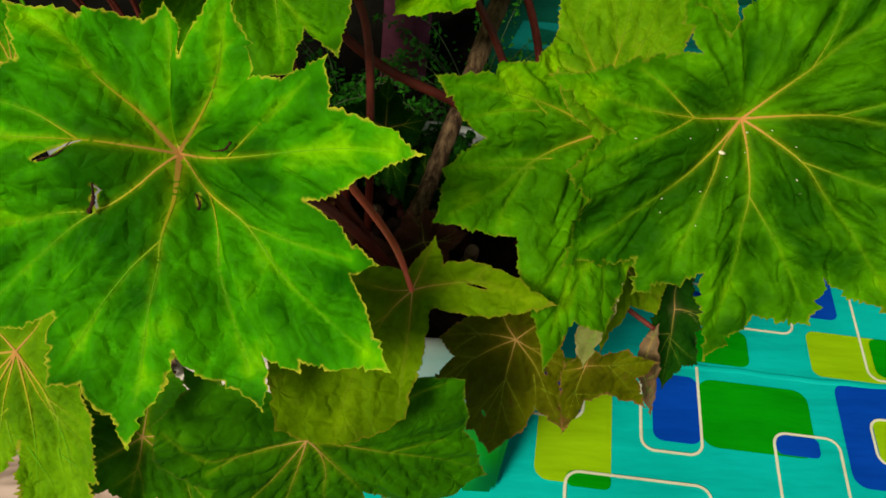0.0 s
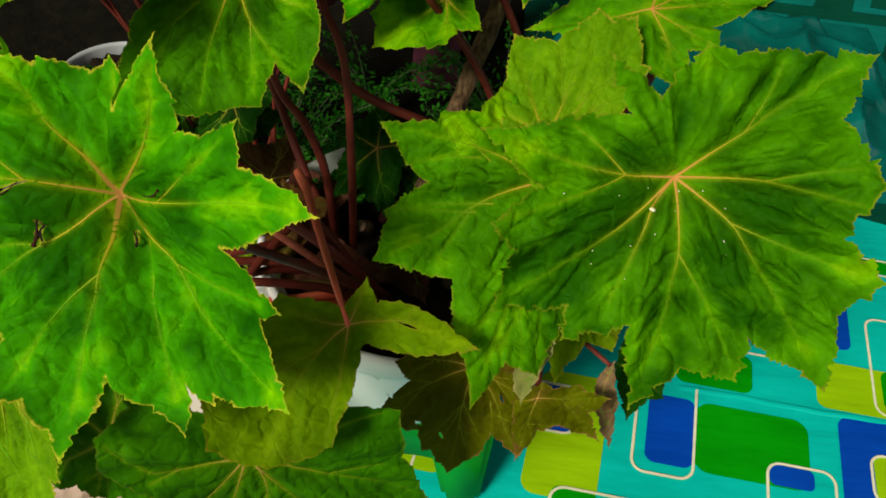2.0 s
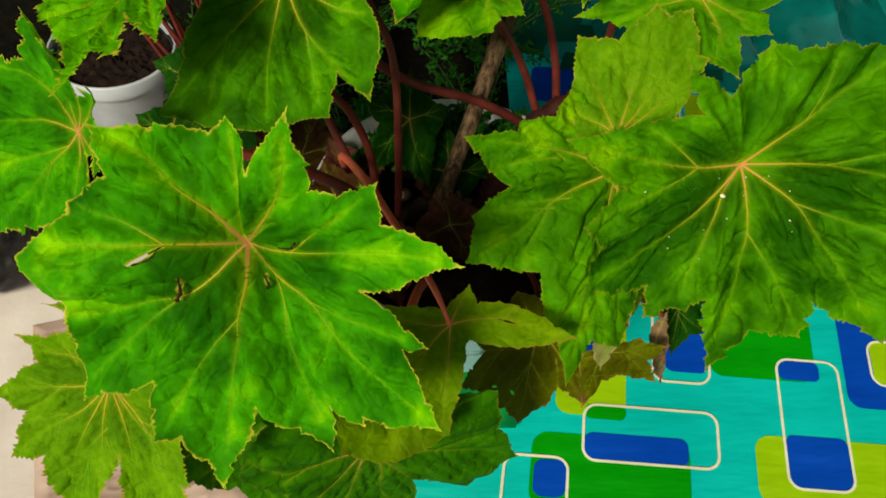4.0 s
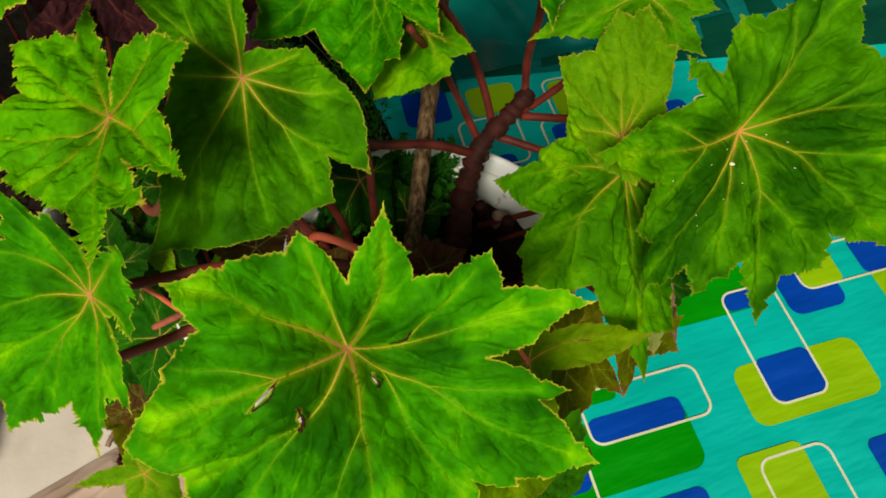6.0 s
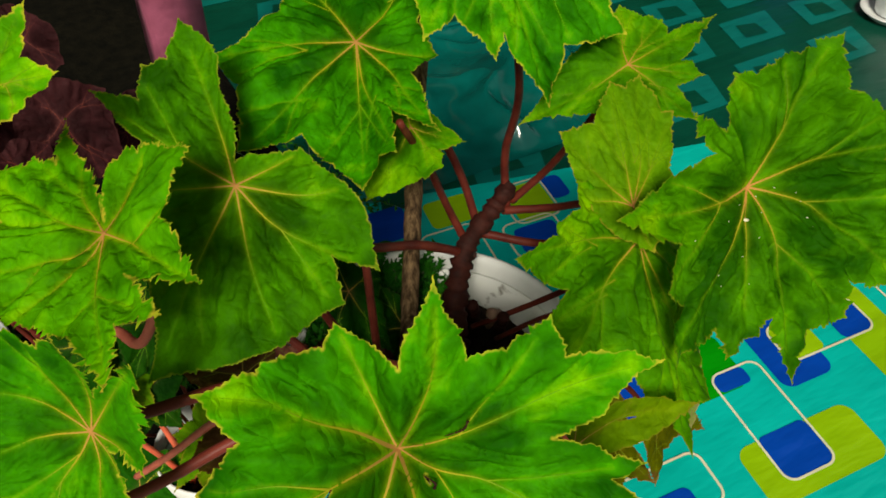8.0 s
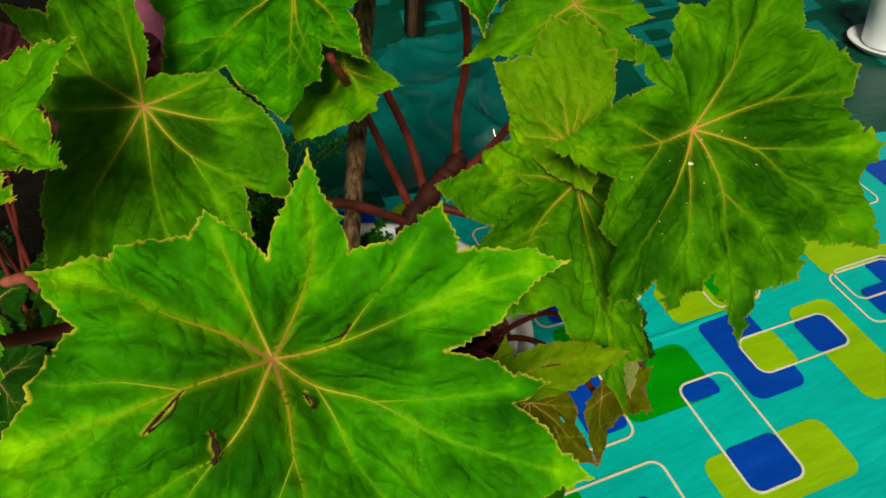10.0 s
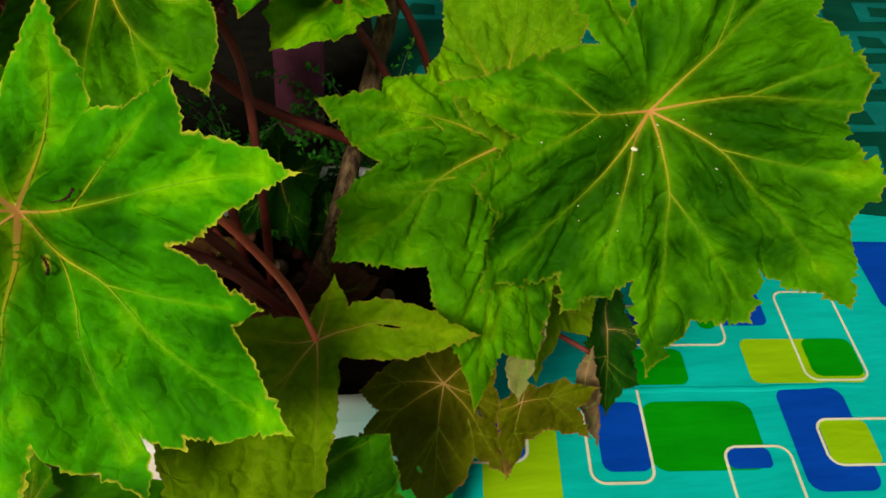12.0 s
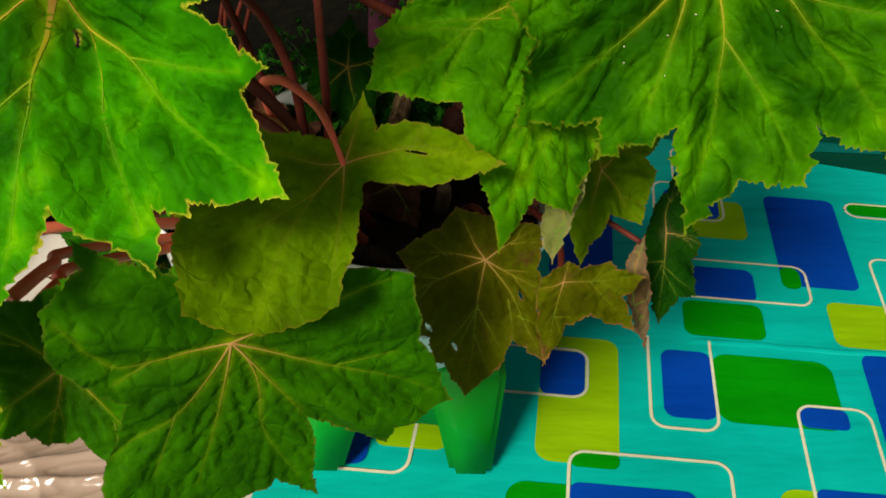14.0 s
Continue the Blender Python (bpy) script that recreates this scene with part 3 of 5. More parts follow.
def print_frame(a0, b0, a1, b1, r=0.022, w=0.0042, cut=9.0):
    """A cream outline; cut: where a fold hides its far end."""
    o, i = rounded(a0, b0, a1, b1, r), rounded(a0 + w, b0 + w, a1 - w, b1 - w, r - w)
    k = len(o)
    verts = [(*cloth_xy(p[0], min(p[1], cut)), 0.0024) for p in o + i]
    open_ = [p[1] < cut for p in o]
    faces = [(j, (j + 1) % k, k + (j + 1) % k, k + j) for j in range(k) if open_[j] or open_[(j + 1) % k]]
    sheet("printed_frame", verts, faces, CREAM, cloth)


def print_block(da, db):
    """One repeat of the cloth's print."""
    P = lambda c, lv, a0, b0, a1, b1, r=0.02: print_patch(a0 + da, b0 + db, a1 + da, b1 + db, r, c, lv)
    Fm = lambda a0, b0, a1, b1, cut=9.0: print_frame(a0 + da, b0 + db, a1 + da, b1 + db, cut=cut + db)
    P(GREEN, 1, -0.012, -0.057, 0.158, 0.064, 0.024)
    P(BLUE, 1, -0.083, -0.056, -0.012, 0.064, 0.016)
    Fm(-0.103, -0.077, -0.010, 0.125, 0.086)
    P(LIME, 1, 0.050, -0.257, 0.279, -0.151, 0.024)
    P(BLUE, 2, 0.097, -0.229, 0.191, -0.148, 0.012)
    P(BLUE, 2, 0.098, -0.055, 0.163, -0.021, 0.010)
    Fm(0.093, -0.233, 0.195, -0.017)
    P(GREEN, 1, -0.280, -0.285, -0.048, -0.172, 0.024)
    P(BLUE, 2, -0.205, -0.211, -0.050, -0.168, 0.014)
    P(LIME, 1, -0.250, -0.141, -0.143, 0.072, 0.022)
    P(GREEN, 2, -0.205, -0.146, -0.143, -0.122, 0.010)
    Fm(-0.208, -0.2135, -0.003, -0.121)
    P(BLUE, 1, -0.250, -0.036, -0.189, 0.044, 0.014)
    Fm(-0.330, -0.040, -0.184, 0.048)
    P(BLUE, 1, 0.204, -0.094, 0.312, 0.088, 0.022)
    P(LIME, 1, 0.380, -0.164, 0.480, 0.056, 0.024)
    P(LIME, 2, 0.252, -0.051, 0.328, 0.026, 0.012)
    P(BLUE, 2, 0.372, -0.050, 0.442, 0.025, 0.012)
    Fm(0.246, -0.055, 0.446, 0.029)


print_block(0.0, 0.0)
for da, db in ((0.86, 0.06), (0.82, -0.46), (0.0, -0.68), (0.82, -0.92), (0.0, -1.14), (1.35, -0.30), (1.34, -0.80)):
    print_block(da, db)
for c, a0, b0, a1, b1 in ((BLUE, -0.275, -0.270, -0.228, -0.215), (BLUE, -0.418, -0.38, -0.316, -0.288), (LIME, -0.010, -0.395, 0.100, -0.288), (BLUE, 0.198, -0.44, 0.325, -0.320), (BLUE, 0.548, -0.026, 0.625, 0.046), (LIME, -0.45, -0.14, -0.36, 0.06), (BLUE, -0.52, -0.17, -0.455, -0.05), (GREEN, 0.40, -0.33, 0.52, -0.21), (BLUE, -0.20, -0.40, -0.07, -0.31), (GREEN, 0.115, 0.212, 0.146, 0.262)):
    print_patch(a0, b0, a1, b1, 0.014, c, 2)
for a0, b0, a1, b1 in ((-0.320, -0.40, -0.224, -0.209), (0.512, -0.036, 0.67, 0.10), (-0.53, -0.18, -0.40, -0.03), (0.02, -0.47, 0.14, -0.30)):
    print_frame(a0, b0, a1, b1)

# the run of print behind the crease
for c, a0, b0, a1, b1 in ((BLUE, -0.034, 0.176, 0.071, 0.248), (GREEN, -0.046, 0.095, 0.074, 0.168), (BLUE, 0.116, 0.220, 0.238, 0.452), (LIME, 0.175, 0.097, 0.365, 0.190), (GREEN, 0.280, 0.110, 0.366, 0.190), (LIME, -0.050, 0.322, 0.076, 0.425), (BLUE, -0.060, 0.372, 0.034, 0.450), (BLUE, -0.25, 0.20, -0.15, 0.40), (GREEN, -0.42, 0.25, -0.28, 0.36), (BLUE, 0.46, 0.26, 0.60, 0.44), (LIME, 0.52, 0.10, 0.66, 0.22), (GREEN, 0.262, 0.415, 0.350, 0.452), (BLUE, -0.34, 0.52, -0.245, 0.62), (LIME, -0.205, 0.515, -0.10, 0.60), (LIME, -0.03, 0.462, 0.060, 0.575), (BLUE, 0.062, 0.50, 0.11, 0.575), (BLUE, 0.85, 0.15, 1.0, 0.36), (LIME, 1.05, 0.2, 1.25, 0.32)):
    print_patch(a0, b0, a1, b1, 0.016, c, 1 if c is not GREEN else 2)
for a0, b0, a1, b1 in ((-0.06, 0.174, 0.157, 0.266), (0.264, 0.100, 0.372, 0.302), (0.255, 0.408, 0.41, 0.45), (-0.245, 0.37, -0.12, 0.508), (-0.042, 0.455, 0.066, 0.583), (-0.08, 0.364, 0.043, 0.470), (0.60, 0.24, 0.80, 0.33)):
    print_frame(a0, b0, a1, b1)

def crease_line():
    """A sharp fold standing up in the cloth."""
    verts, faces, n = [], [], 60
    for i in range(n + 1):
        s = i / n
        x, y = 0.473 + 0.398 * s, 0.787 - 0.020 * s + 0.0018 * math.sin(9 * s) + 0.0008 * math.sin(31 * s)
        h = 0.0022 * math.sin(math.pi * s) ** 0.4 * (0.7 + 0.3 * math.sin(13 * s + 1)) + 0.0006
        verts += [(x, y - 0.006, 0.0008), (x, y, 0.0012 + h), (x, y + 0.005, 0.0008)]
        if i:
            o = 3 * i
            faces += [(o - 3, o, o + 1, o - 2), (o - 2, o + 1, o + 2, o - 1)]
    return sheet("crease", verts, faces, TEAL, cloth)


crease_line()


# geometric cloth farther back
back_cloth = tagged(grid_plane("back_cloth", 0.10, 4.6, 1.00, 3.1, -0.003, BACK_DARK, 40, 20), "dark green plastic cloth with teal geometric print, dimmed for the shade on it", "tablecloth")


def back_print():
    rng = random.Random(3)
    w, h, sk = 0.100, 0.066, 0.045
    for i in range(-2, 17):
        for j in range(0, 10):
            x, y = 0.35 + i * 0.27 + (j % 2) * 0.135 + rng.uniform(-0.01, 0.01), 1.36 + j * 0.19
            if not (0.30 < x < 4.3):
                continue
            for quad, up, m in (([(-w, -h), (w - 0.03, -h), (w + sk - 0.02, h), (-w + sk, h)], 0.002, BACK_TEAL_SHADED), ([(-w * 0.45, -h * 0.5), (w * 0.3, -h * 0.6), (w * 0.4, h * 0.3), (-w * 0.2, h * 0.5)], 0.004, BACK_DARK)):
                sheet("printed_patch", [(x + px, y + py, -0.003 + up) for px, py in quad], [(0, 1, 2, 3)], m, back_cloth)


back_print()


def loose_film(x, y):
    """Sharp crumples of a thin film heaped behind the pot."""
    bend = 0.35 * noise.noise(Vector((x * 5, y * 5, 3)))
    ridge = lambda p: (1 - min(1.0, abs(noise.noise(p)) * 2.4)) ** 2.0
    heap = max(0.0, 1 - ((x - 0.74) / 0.33) ** 2 - ((y - 1.66) / 0.30) ** 2)
    edge = min(1.0, heap * 3.0)
    return 0.004 + edge * (0.05 * heap + 0.045 * ridge(Vector((x * 3.2 + bend, y * 4.5 + bend, 1.7))) + 0.012 * ridge(Vector((x * 7 + bend, y * 5, 6.1))))


FILM_TEAL = plain("teal_film", (0.001, 0.070, 0.058), (0.002, 0.130, 0.110), 10, 0.12, relief=0.001, fine=50, spec=0.9)
under(grid_plane("rumpled_fold", 0.40, 1.08, 1.35, 1.97, 0.0, FILM_TEAL, 110, 100, loose_film), back_cloth)


# ---------------------------------------------------------------- stool and pot
def stool(x, y, top):
    st = thing("plastic_stool", (x, y, 0), "small bright green plastic stool under the white pot", "stool")
    bm = bmesh.new()
    bmesh.ops.create_cube(bm, size=1, matrix=pose(x, y, top - 0.012) @ Matrix.Diagonal((0.20, 0.20, 0.024, 1)))
    bmesh.ops.bevel(bm, geom=bm.edges[:], offset=0.009, segments=3, affect="EDGES")
    under(part("seat", bm, GREEN_PL), st)
    for sx in (-1, 1):
        for sy in (-1, 1):
            bm = bmesh.new()
            bmesh.ops.create_cube(bm, size=1)
            for v in bm.verts:
                up = v.co.z > 0
                w = 0.045 if up else 0.025
                ox = 0.071 if up else 0.090
                v.co = Vector((x + sx * ox + v.co.x * 2 * w, y + sy * ox + v.co.y * 2 * w * 0.7, top - 0.02 if up else 0.004))
            bmesh.ops.bevel(bm, geom=bm.edges[:], offset=0.008, segments=2, affect="EDGES")
            under(part("leg", bm, GREEN_PL), st)
    for k, (dx, dy) in enumerate(((0, -1), (0, 1), (1, 0), (-1, 0))):
        bm = bmesh.new()
        rows = []
        for i in range(13):
            s = -1 + 2 * i / 12
            drop = 0.100 + 0.065 * abs(s) ** 5
            p = (x + s * 0.085, y + dy * 0.088) if dy else (x + dx * 0.088, y + s * 0.085)
            rows.append([bm.verts.new((p[0] + ox * dx, p[1] + ox * dy, z)) for ox in (0, 0.006) for z in (top - 0.014, top - 0.014 - drop)])
        for a, b in zip(rows, rows[1:]):
            for f in ((0, 1), (1, 3), (3, 2), (2, 0)):
                bm.faces.new((a[f[0]], a[f[1]], b[f[1]], b[f[0]]))
        under(part("apron", bm, GREEN_PL), st)
    return st


stool(0.058, 0.655, 0.205)

PX, PY = 0.052, 0.649
pot = thing("plant_pot", (PX, PY, 0.205), "white plastic plant pot with a rolled rim", "plant pot")
under(turned("pot_wall", [(0.0, 0.0), (0.112, 0.0), (0.118, 0.006), (0.154, 0.160), (0.156, 0.176), (0.151, 0.176), (0.147, 0.150), (0.115, 0.012), (0.0, 0.010)], POT_WHITE, at=(PX, PY, 0.205)), pot)
under(turned("rim", [(0.1565, 0.160), (0.166, 0.162), (0.169, 0.170), (0.171, 0.190), (0.169, 0.197), (0.165, 0.197), (0.161, 0.192), (0.1565, 0.178), (0.1565, 0.160)], WHITE, at=(PX, PY, 0.205)), pot)


def soil_disc(x, y, z, r, name="soil", seed=1):
    rng = np.random.RandomState(seed)
    verts, faces = [(x, y, z + 0.012)], []
    rings, sides = 16, 60
    for i in range(1, rings + 1):
        for k in range(sides):
            w = 2 * math.pi * k / sides
            q = r * i / rings
            verts.append((x + q * math.cos(w), y + q * math.sin(w), z + (rng.uniform(-0.006, 0.008) if i < rings else -0.01)))
    faces += [(0, 1 + k, 1 + (k + 1) % sides) for k in range(sides)]
    for i in range(rings - 1):
        o = 1 + i * sides
        faces += [(o + k, o + sides + k, o + sides + (k + 1) % sides, o + (k + 1) % sides) for k in range(sides)]
    return sheet(name, verts, faces, SOIL)


tagged(soil_disc(PX, PY, 0.345, 0.1455), "dark damp potting soil in the white pot", "soil", kind="stuff")

stake = tube("wooden_stake", [(0.02, 0.650, 0.33), (0.059, 0.708, 0.45), (0.103, 0.772, 0.60), (0.165, 0.862, 0.80), (0.195, 0.905, 0.9)], 0.0095, 0.0105, STAKE, sides=7, knobs=0.10, seed=5)
tagged(stake, "weathered grey-brown wooden stake stuck in the pot", "stake")

# ---------------------------------------------------------------- the begonia
plant = thing("begonia_plant", (0.11, 0.68, 0.355), "large-leaved begonia with star-shaped green leaves on red stalks", "plant")
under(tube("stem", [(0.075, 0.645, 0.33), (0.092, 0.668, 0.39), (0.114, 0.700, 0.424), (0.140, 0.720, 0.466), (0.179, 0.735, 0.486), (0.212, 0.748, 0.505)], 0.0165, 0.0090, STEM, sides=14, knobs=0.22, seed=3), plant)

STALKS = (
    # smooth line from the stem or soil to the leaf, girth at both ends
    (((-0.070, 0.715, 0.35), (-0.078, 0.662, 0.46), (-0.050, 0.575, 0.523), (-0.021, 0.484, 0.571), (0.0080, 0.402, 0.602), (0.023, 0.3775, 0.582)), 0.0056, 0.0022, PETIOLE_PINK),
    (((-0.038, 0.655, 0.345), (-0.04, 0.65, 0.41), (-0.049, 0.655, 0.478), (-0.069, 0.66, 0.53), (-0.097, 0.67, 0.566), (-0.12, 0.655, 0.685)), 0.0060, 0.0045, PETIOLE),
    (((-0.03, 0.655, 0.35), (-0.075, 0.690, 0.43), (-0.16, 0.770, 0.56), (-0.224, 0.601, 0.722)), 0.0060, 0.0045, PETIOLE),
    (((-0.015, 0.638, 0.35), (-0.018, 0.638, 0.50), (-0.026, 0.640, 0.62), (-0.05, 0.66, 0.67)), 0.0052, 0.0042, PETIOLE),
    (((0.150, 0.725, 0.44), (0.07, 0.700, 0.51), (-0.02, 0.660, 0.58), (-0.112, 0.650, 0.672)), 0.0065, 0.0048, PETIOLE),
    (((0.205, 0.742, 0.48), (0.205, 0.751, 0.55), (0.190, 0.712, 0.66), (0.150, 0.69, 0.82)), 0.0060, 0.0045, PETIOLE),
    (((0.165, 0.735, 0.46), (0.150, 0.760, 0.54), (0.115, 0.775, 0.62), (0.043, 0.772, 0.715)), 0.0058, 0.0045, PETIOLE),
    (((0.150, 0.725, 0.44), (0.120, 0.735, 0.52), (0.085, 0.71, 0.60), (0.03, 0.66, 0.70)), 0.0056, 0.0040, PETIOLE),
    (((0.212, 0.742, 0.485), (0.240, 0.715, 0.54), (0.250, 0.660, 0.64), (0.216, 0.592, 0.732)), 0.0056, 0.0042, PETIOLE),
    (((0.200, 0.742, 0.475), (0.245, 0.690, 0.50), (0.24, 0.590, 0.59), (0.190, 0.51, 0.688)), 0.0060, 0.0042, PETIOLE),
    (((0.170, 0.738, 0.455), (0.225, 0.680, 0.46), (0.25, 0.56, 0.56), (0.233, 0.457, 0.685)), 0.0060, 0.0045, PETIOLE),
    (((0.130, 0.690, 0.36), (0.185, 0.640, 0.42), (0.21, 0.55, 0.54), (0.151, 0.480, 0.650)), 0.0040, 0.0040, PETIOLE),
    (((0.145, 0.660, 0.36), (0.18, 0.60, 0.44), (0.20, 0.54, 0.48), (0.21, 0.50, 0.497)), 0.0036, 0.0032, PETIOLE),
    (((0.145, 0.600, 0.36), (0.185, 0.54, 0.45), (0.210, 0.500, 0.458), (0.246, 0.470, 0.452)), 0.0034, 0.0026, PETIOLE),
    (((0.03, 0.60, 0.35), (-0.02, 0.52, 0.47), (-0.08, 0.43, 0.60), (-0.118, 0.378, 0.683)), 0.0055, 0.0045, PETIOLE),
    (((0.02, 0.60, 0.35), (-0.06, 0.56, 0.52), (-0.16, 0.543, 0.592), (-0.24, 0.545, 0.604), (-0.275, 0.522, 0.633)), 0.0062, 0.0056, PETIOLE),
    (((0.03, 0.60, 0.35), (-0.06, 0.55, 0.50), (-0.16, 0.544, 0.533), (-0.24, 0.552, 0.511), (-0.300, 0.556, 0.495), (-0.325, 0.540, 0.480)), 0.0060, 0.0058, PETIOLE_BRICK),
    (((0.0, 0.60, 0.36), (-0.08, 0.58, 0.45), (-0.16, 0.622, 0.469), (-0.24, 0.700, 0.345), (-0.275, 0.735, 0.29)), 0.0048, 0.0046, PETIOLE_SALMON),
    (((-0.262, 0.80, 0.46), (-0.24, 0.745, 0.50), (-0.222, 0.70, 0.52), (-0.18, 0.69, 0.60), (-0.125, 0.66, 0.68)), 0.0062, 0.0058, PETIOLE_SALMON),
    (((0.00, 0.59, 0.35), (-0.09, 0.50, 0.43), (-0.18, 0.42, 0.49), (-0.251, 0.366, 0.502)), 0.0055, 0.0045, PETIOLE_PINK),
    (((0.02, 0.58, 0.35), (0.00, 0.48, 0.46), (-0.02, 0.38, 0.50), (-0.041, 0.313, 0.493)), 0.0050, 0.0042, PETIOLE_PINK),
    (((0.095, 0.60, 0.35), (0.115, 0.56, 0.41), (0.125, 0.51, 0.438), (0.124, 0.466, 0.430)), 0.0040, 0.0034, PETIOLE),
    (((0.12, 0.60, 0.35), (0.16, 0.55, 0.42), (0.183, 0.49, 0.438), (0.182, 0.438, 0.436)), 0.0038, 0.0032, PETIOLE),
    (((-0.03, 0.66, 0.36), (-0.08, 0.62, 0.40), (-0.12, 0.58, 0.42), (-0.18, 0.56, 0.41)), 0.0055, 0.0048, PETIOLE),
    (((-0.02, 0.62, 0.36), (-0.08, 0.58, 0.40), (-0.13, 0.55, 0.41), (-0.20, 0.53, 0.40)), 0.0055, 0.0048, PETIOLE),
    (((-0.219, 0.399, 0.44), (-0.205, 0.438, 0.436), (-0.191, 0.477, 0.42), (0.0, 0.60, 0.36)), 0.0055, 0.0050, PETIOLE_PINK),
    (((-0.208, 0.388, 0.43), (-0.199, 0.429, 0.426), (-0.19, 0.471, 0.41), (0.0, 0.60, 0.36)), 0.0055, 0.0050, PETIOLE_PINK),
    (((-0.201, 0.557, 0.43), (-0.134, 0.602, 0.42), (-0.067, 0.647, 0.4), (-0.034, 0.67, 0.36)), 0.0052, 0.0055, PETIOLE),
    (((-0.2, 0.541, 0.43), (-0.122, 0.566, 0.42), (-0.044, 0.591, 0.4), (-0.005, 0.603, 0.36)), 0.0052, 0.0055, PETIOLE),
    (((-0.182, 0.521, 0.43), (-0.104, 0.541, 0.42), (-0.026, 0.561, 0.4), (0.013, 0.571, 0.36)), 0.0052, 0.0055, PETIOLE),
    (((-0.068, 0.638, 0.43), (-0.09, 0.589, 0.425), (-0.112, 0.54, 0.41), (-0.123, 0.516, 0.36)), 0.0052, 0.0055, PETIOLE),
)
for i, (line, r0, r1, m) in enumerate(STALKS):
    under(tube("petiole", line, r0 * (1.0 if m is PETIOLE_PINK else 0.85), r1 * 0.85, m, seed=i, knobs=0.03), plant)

# broad bright leaf
leaf(plant, (-0.118, 0.376, 0.687), (-0.42, -0.68, 0.60), [(2.4, 0.16, 0.019, 8.5, 0.134), (11.5, 0.124, 0.021, 14, 0.111, 0), (26.1, 0.12, 0.03, 27, 0.088), (31.7, 0.081, 0.018, 36.2, 0.069, 0), (59.3, 0.109, 0.04, 67.9, 0.054), (95.4, 0.084, 0.011, 104.1, 0.074), (122.6, 0.092, 0.028, 127, 0.09, 0), (137.8, 0.113, 0.05, 146.5, 0.0805), (165, 0.1005, 0.0605, 169, 0.0985, 0), (183.9, 0.122, 0.072, 202.8, 0.111), (226.8, 0.16, 0.041, 240.6, 0.108), (249.9, 0.145, 0.04, 255.2, 0.137, 0), (267.9, 0.169, 0.02, 275.1, 0.112), (291.6, 0.156, -0.013, 296.7, 0.123, 322.9), (306.5, 0.144, -0.007, 308.5, 0.138, 0), (322.9, 0.177, -0.002, 332.8, 0.126), (339.4, 0.143, 0.007, 346.8, 0.089, 0)], LEAF, 11, bloom=0.65, funnel=0.03, veins=(((172, 0.013), (175.5, 0.034), (179, 0.066), (180, 0.104)), ((126, 0.024), (132, 0.051), (133, 0.076), (137.3, 0.106)), ((96, 0.015), (95.5, 0.050), (95.6, 0.080)), ((43, 0.021), (46.5, 0.046), (51.5, 0.068), (58, 0.104)), ((356.7, 0.025), (0.7, 0.052), (4, 0.110), (2.3, 0.155)), ((306, 0.025), (318.4, 0.056), (317.8, 0.094), (319.7, 0.131), (322.3, 0.172)), ((272, 0.025), (268, 0.050), (268.4, 0.067), (267, 0.106), (267.3, 0.163)), ((235, 0.025), (227, 0.047), (216, 0.066), (211, 0.090), (207, 0.110))), forks=(((175.5, 0.034), (166, 0.060), (165.5, 0.085), (163, 0.100)), ((358, 0.037), (13.8, 0.059), (19.4, 0.084), (25, 0.115)), ((318.4, 0.056), (331.9, 0.098), (338, 0.138)), ((306, 0.025), (293, 0.050), (289, 0.066), (289, 0.096), (291, 0.150)), ((268, 0.050), (256.7, 0.075), (251.3, 0.113), (250.4, 0.140)), ((227, 0.047), (223.4, 0.081), (224, 0.150))), mesh=0.0019, holes=[(-0.0329, 0.0023, -0.0519, -0.0106, 0.0009), (-0.0303, -0.0212, -0.0341, -0.0366, 0.0007), (0.0083, -0.0225, 0.0100, -0.0290, 0.0004)])
# broad drooping leaf
drooping = leaf(plant, (0.233, 0.455, 0.691), (-0.13, -0.80, 0.58), [(6.6, 0.124, 0.038, 29.3, 0.105, 0), (40.9, 0.144, 0.012, 53.3, 0.11), (58.7, 0.108, 0.003, 73.5, 0.087, 0), (86.5, 0.091, -0.003, 110.6, 0.054), (127.4, 0.096, 0.031, 133.7, 0.052), (172.6, 0.134, 0.025, 190.8, 0.088), (200.2, 0.124, 0.046, 211.7, 0.115, 0), (224.4, 0.155, 0.017, 239.9, 0.115), (244.5, 0.139, 0.0, 262.2, 0.105, 0), (268.2, 0.168, 0.0, 281.8, 0.136), (296.0, 0.152, -0.009, 303.0, 0.119, 0), (312.7, 0.169, 0.024, 327.2, 0.135), (341.5, 0.144, 0.027, 348, 0.106)], LEAF_LIME, 12, VEIN_LIME, bowl=0.011, veins=(((44.5, 0.025), (42.9, 0.052), (43.5, 0.080), (42, 0.137)), ((8.5, 0.028), (6.4, 0.055), (1.1, 0.093), (359.4, 0.122)), ((330, 0.021), (328, 0.047), (323, 0.066), (317, 0.108), (313.5, 0.163)), ((284, 0.023), (282, 0.052), (278, 0.073), (275, 0.101), (268.5, 0.163)), ((240, 0.021), (248.5, 0.038), (251, 0.060), (252, 0.098)), ((231, 0.046), (227, 0.090), (224, 0.145)), ((184.6, 0.018), (184, 0.033), (179, 0.069), (173, 0.128))), forks=(((42.9, 0.052), (53, 0.085), (57, 0.100)), ((6.4, 0.055), (11, 0.083), (12, 0.116)), ((328, 0.047), (335.5, 0.084), (340, 0.136)), ((282, 0.052), (292.5, 0.087), (296.5, 0.146)), ((184, 0.033), (164.5, 0.056), (160, 0.077)), ((184, 0.033), (196, 0.058), (200.6, 0.118))), mesh=0.0019, crimp=3.0, jag=2.4, teeth=0.0026)
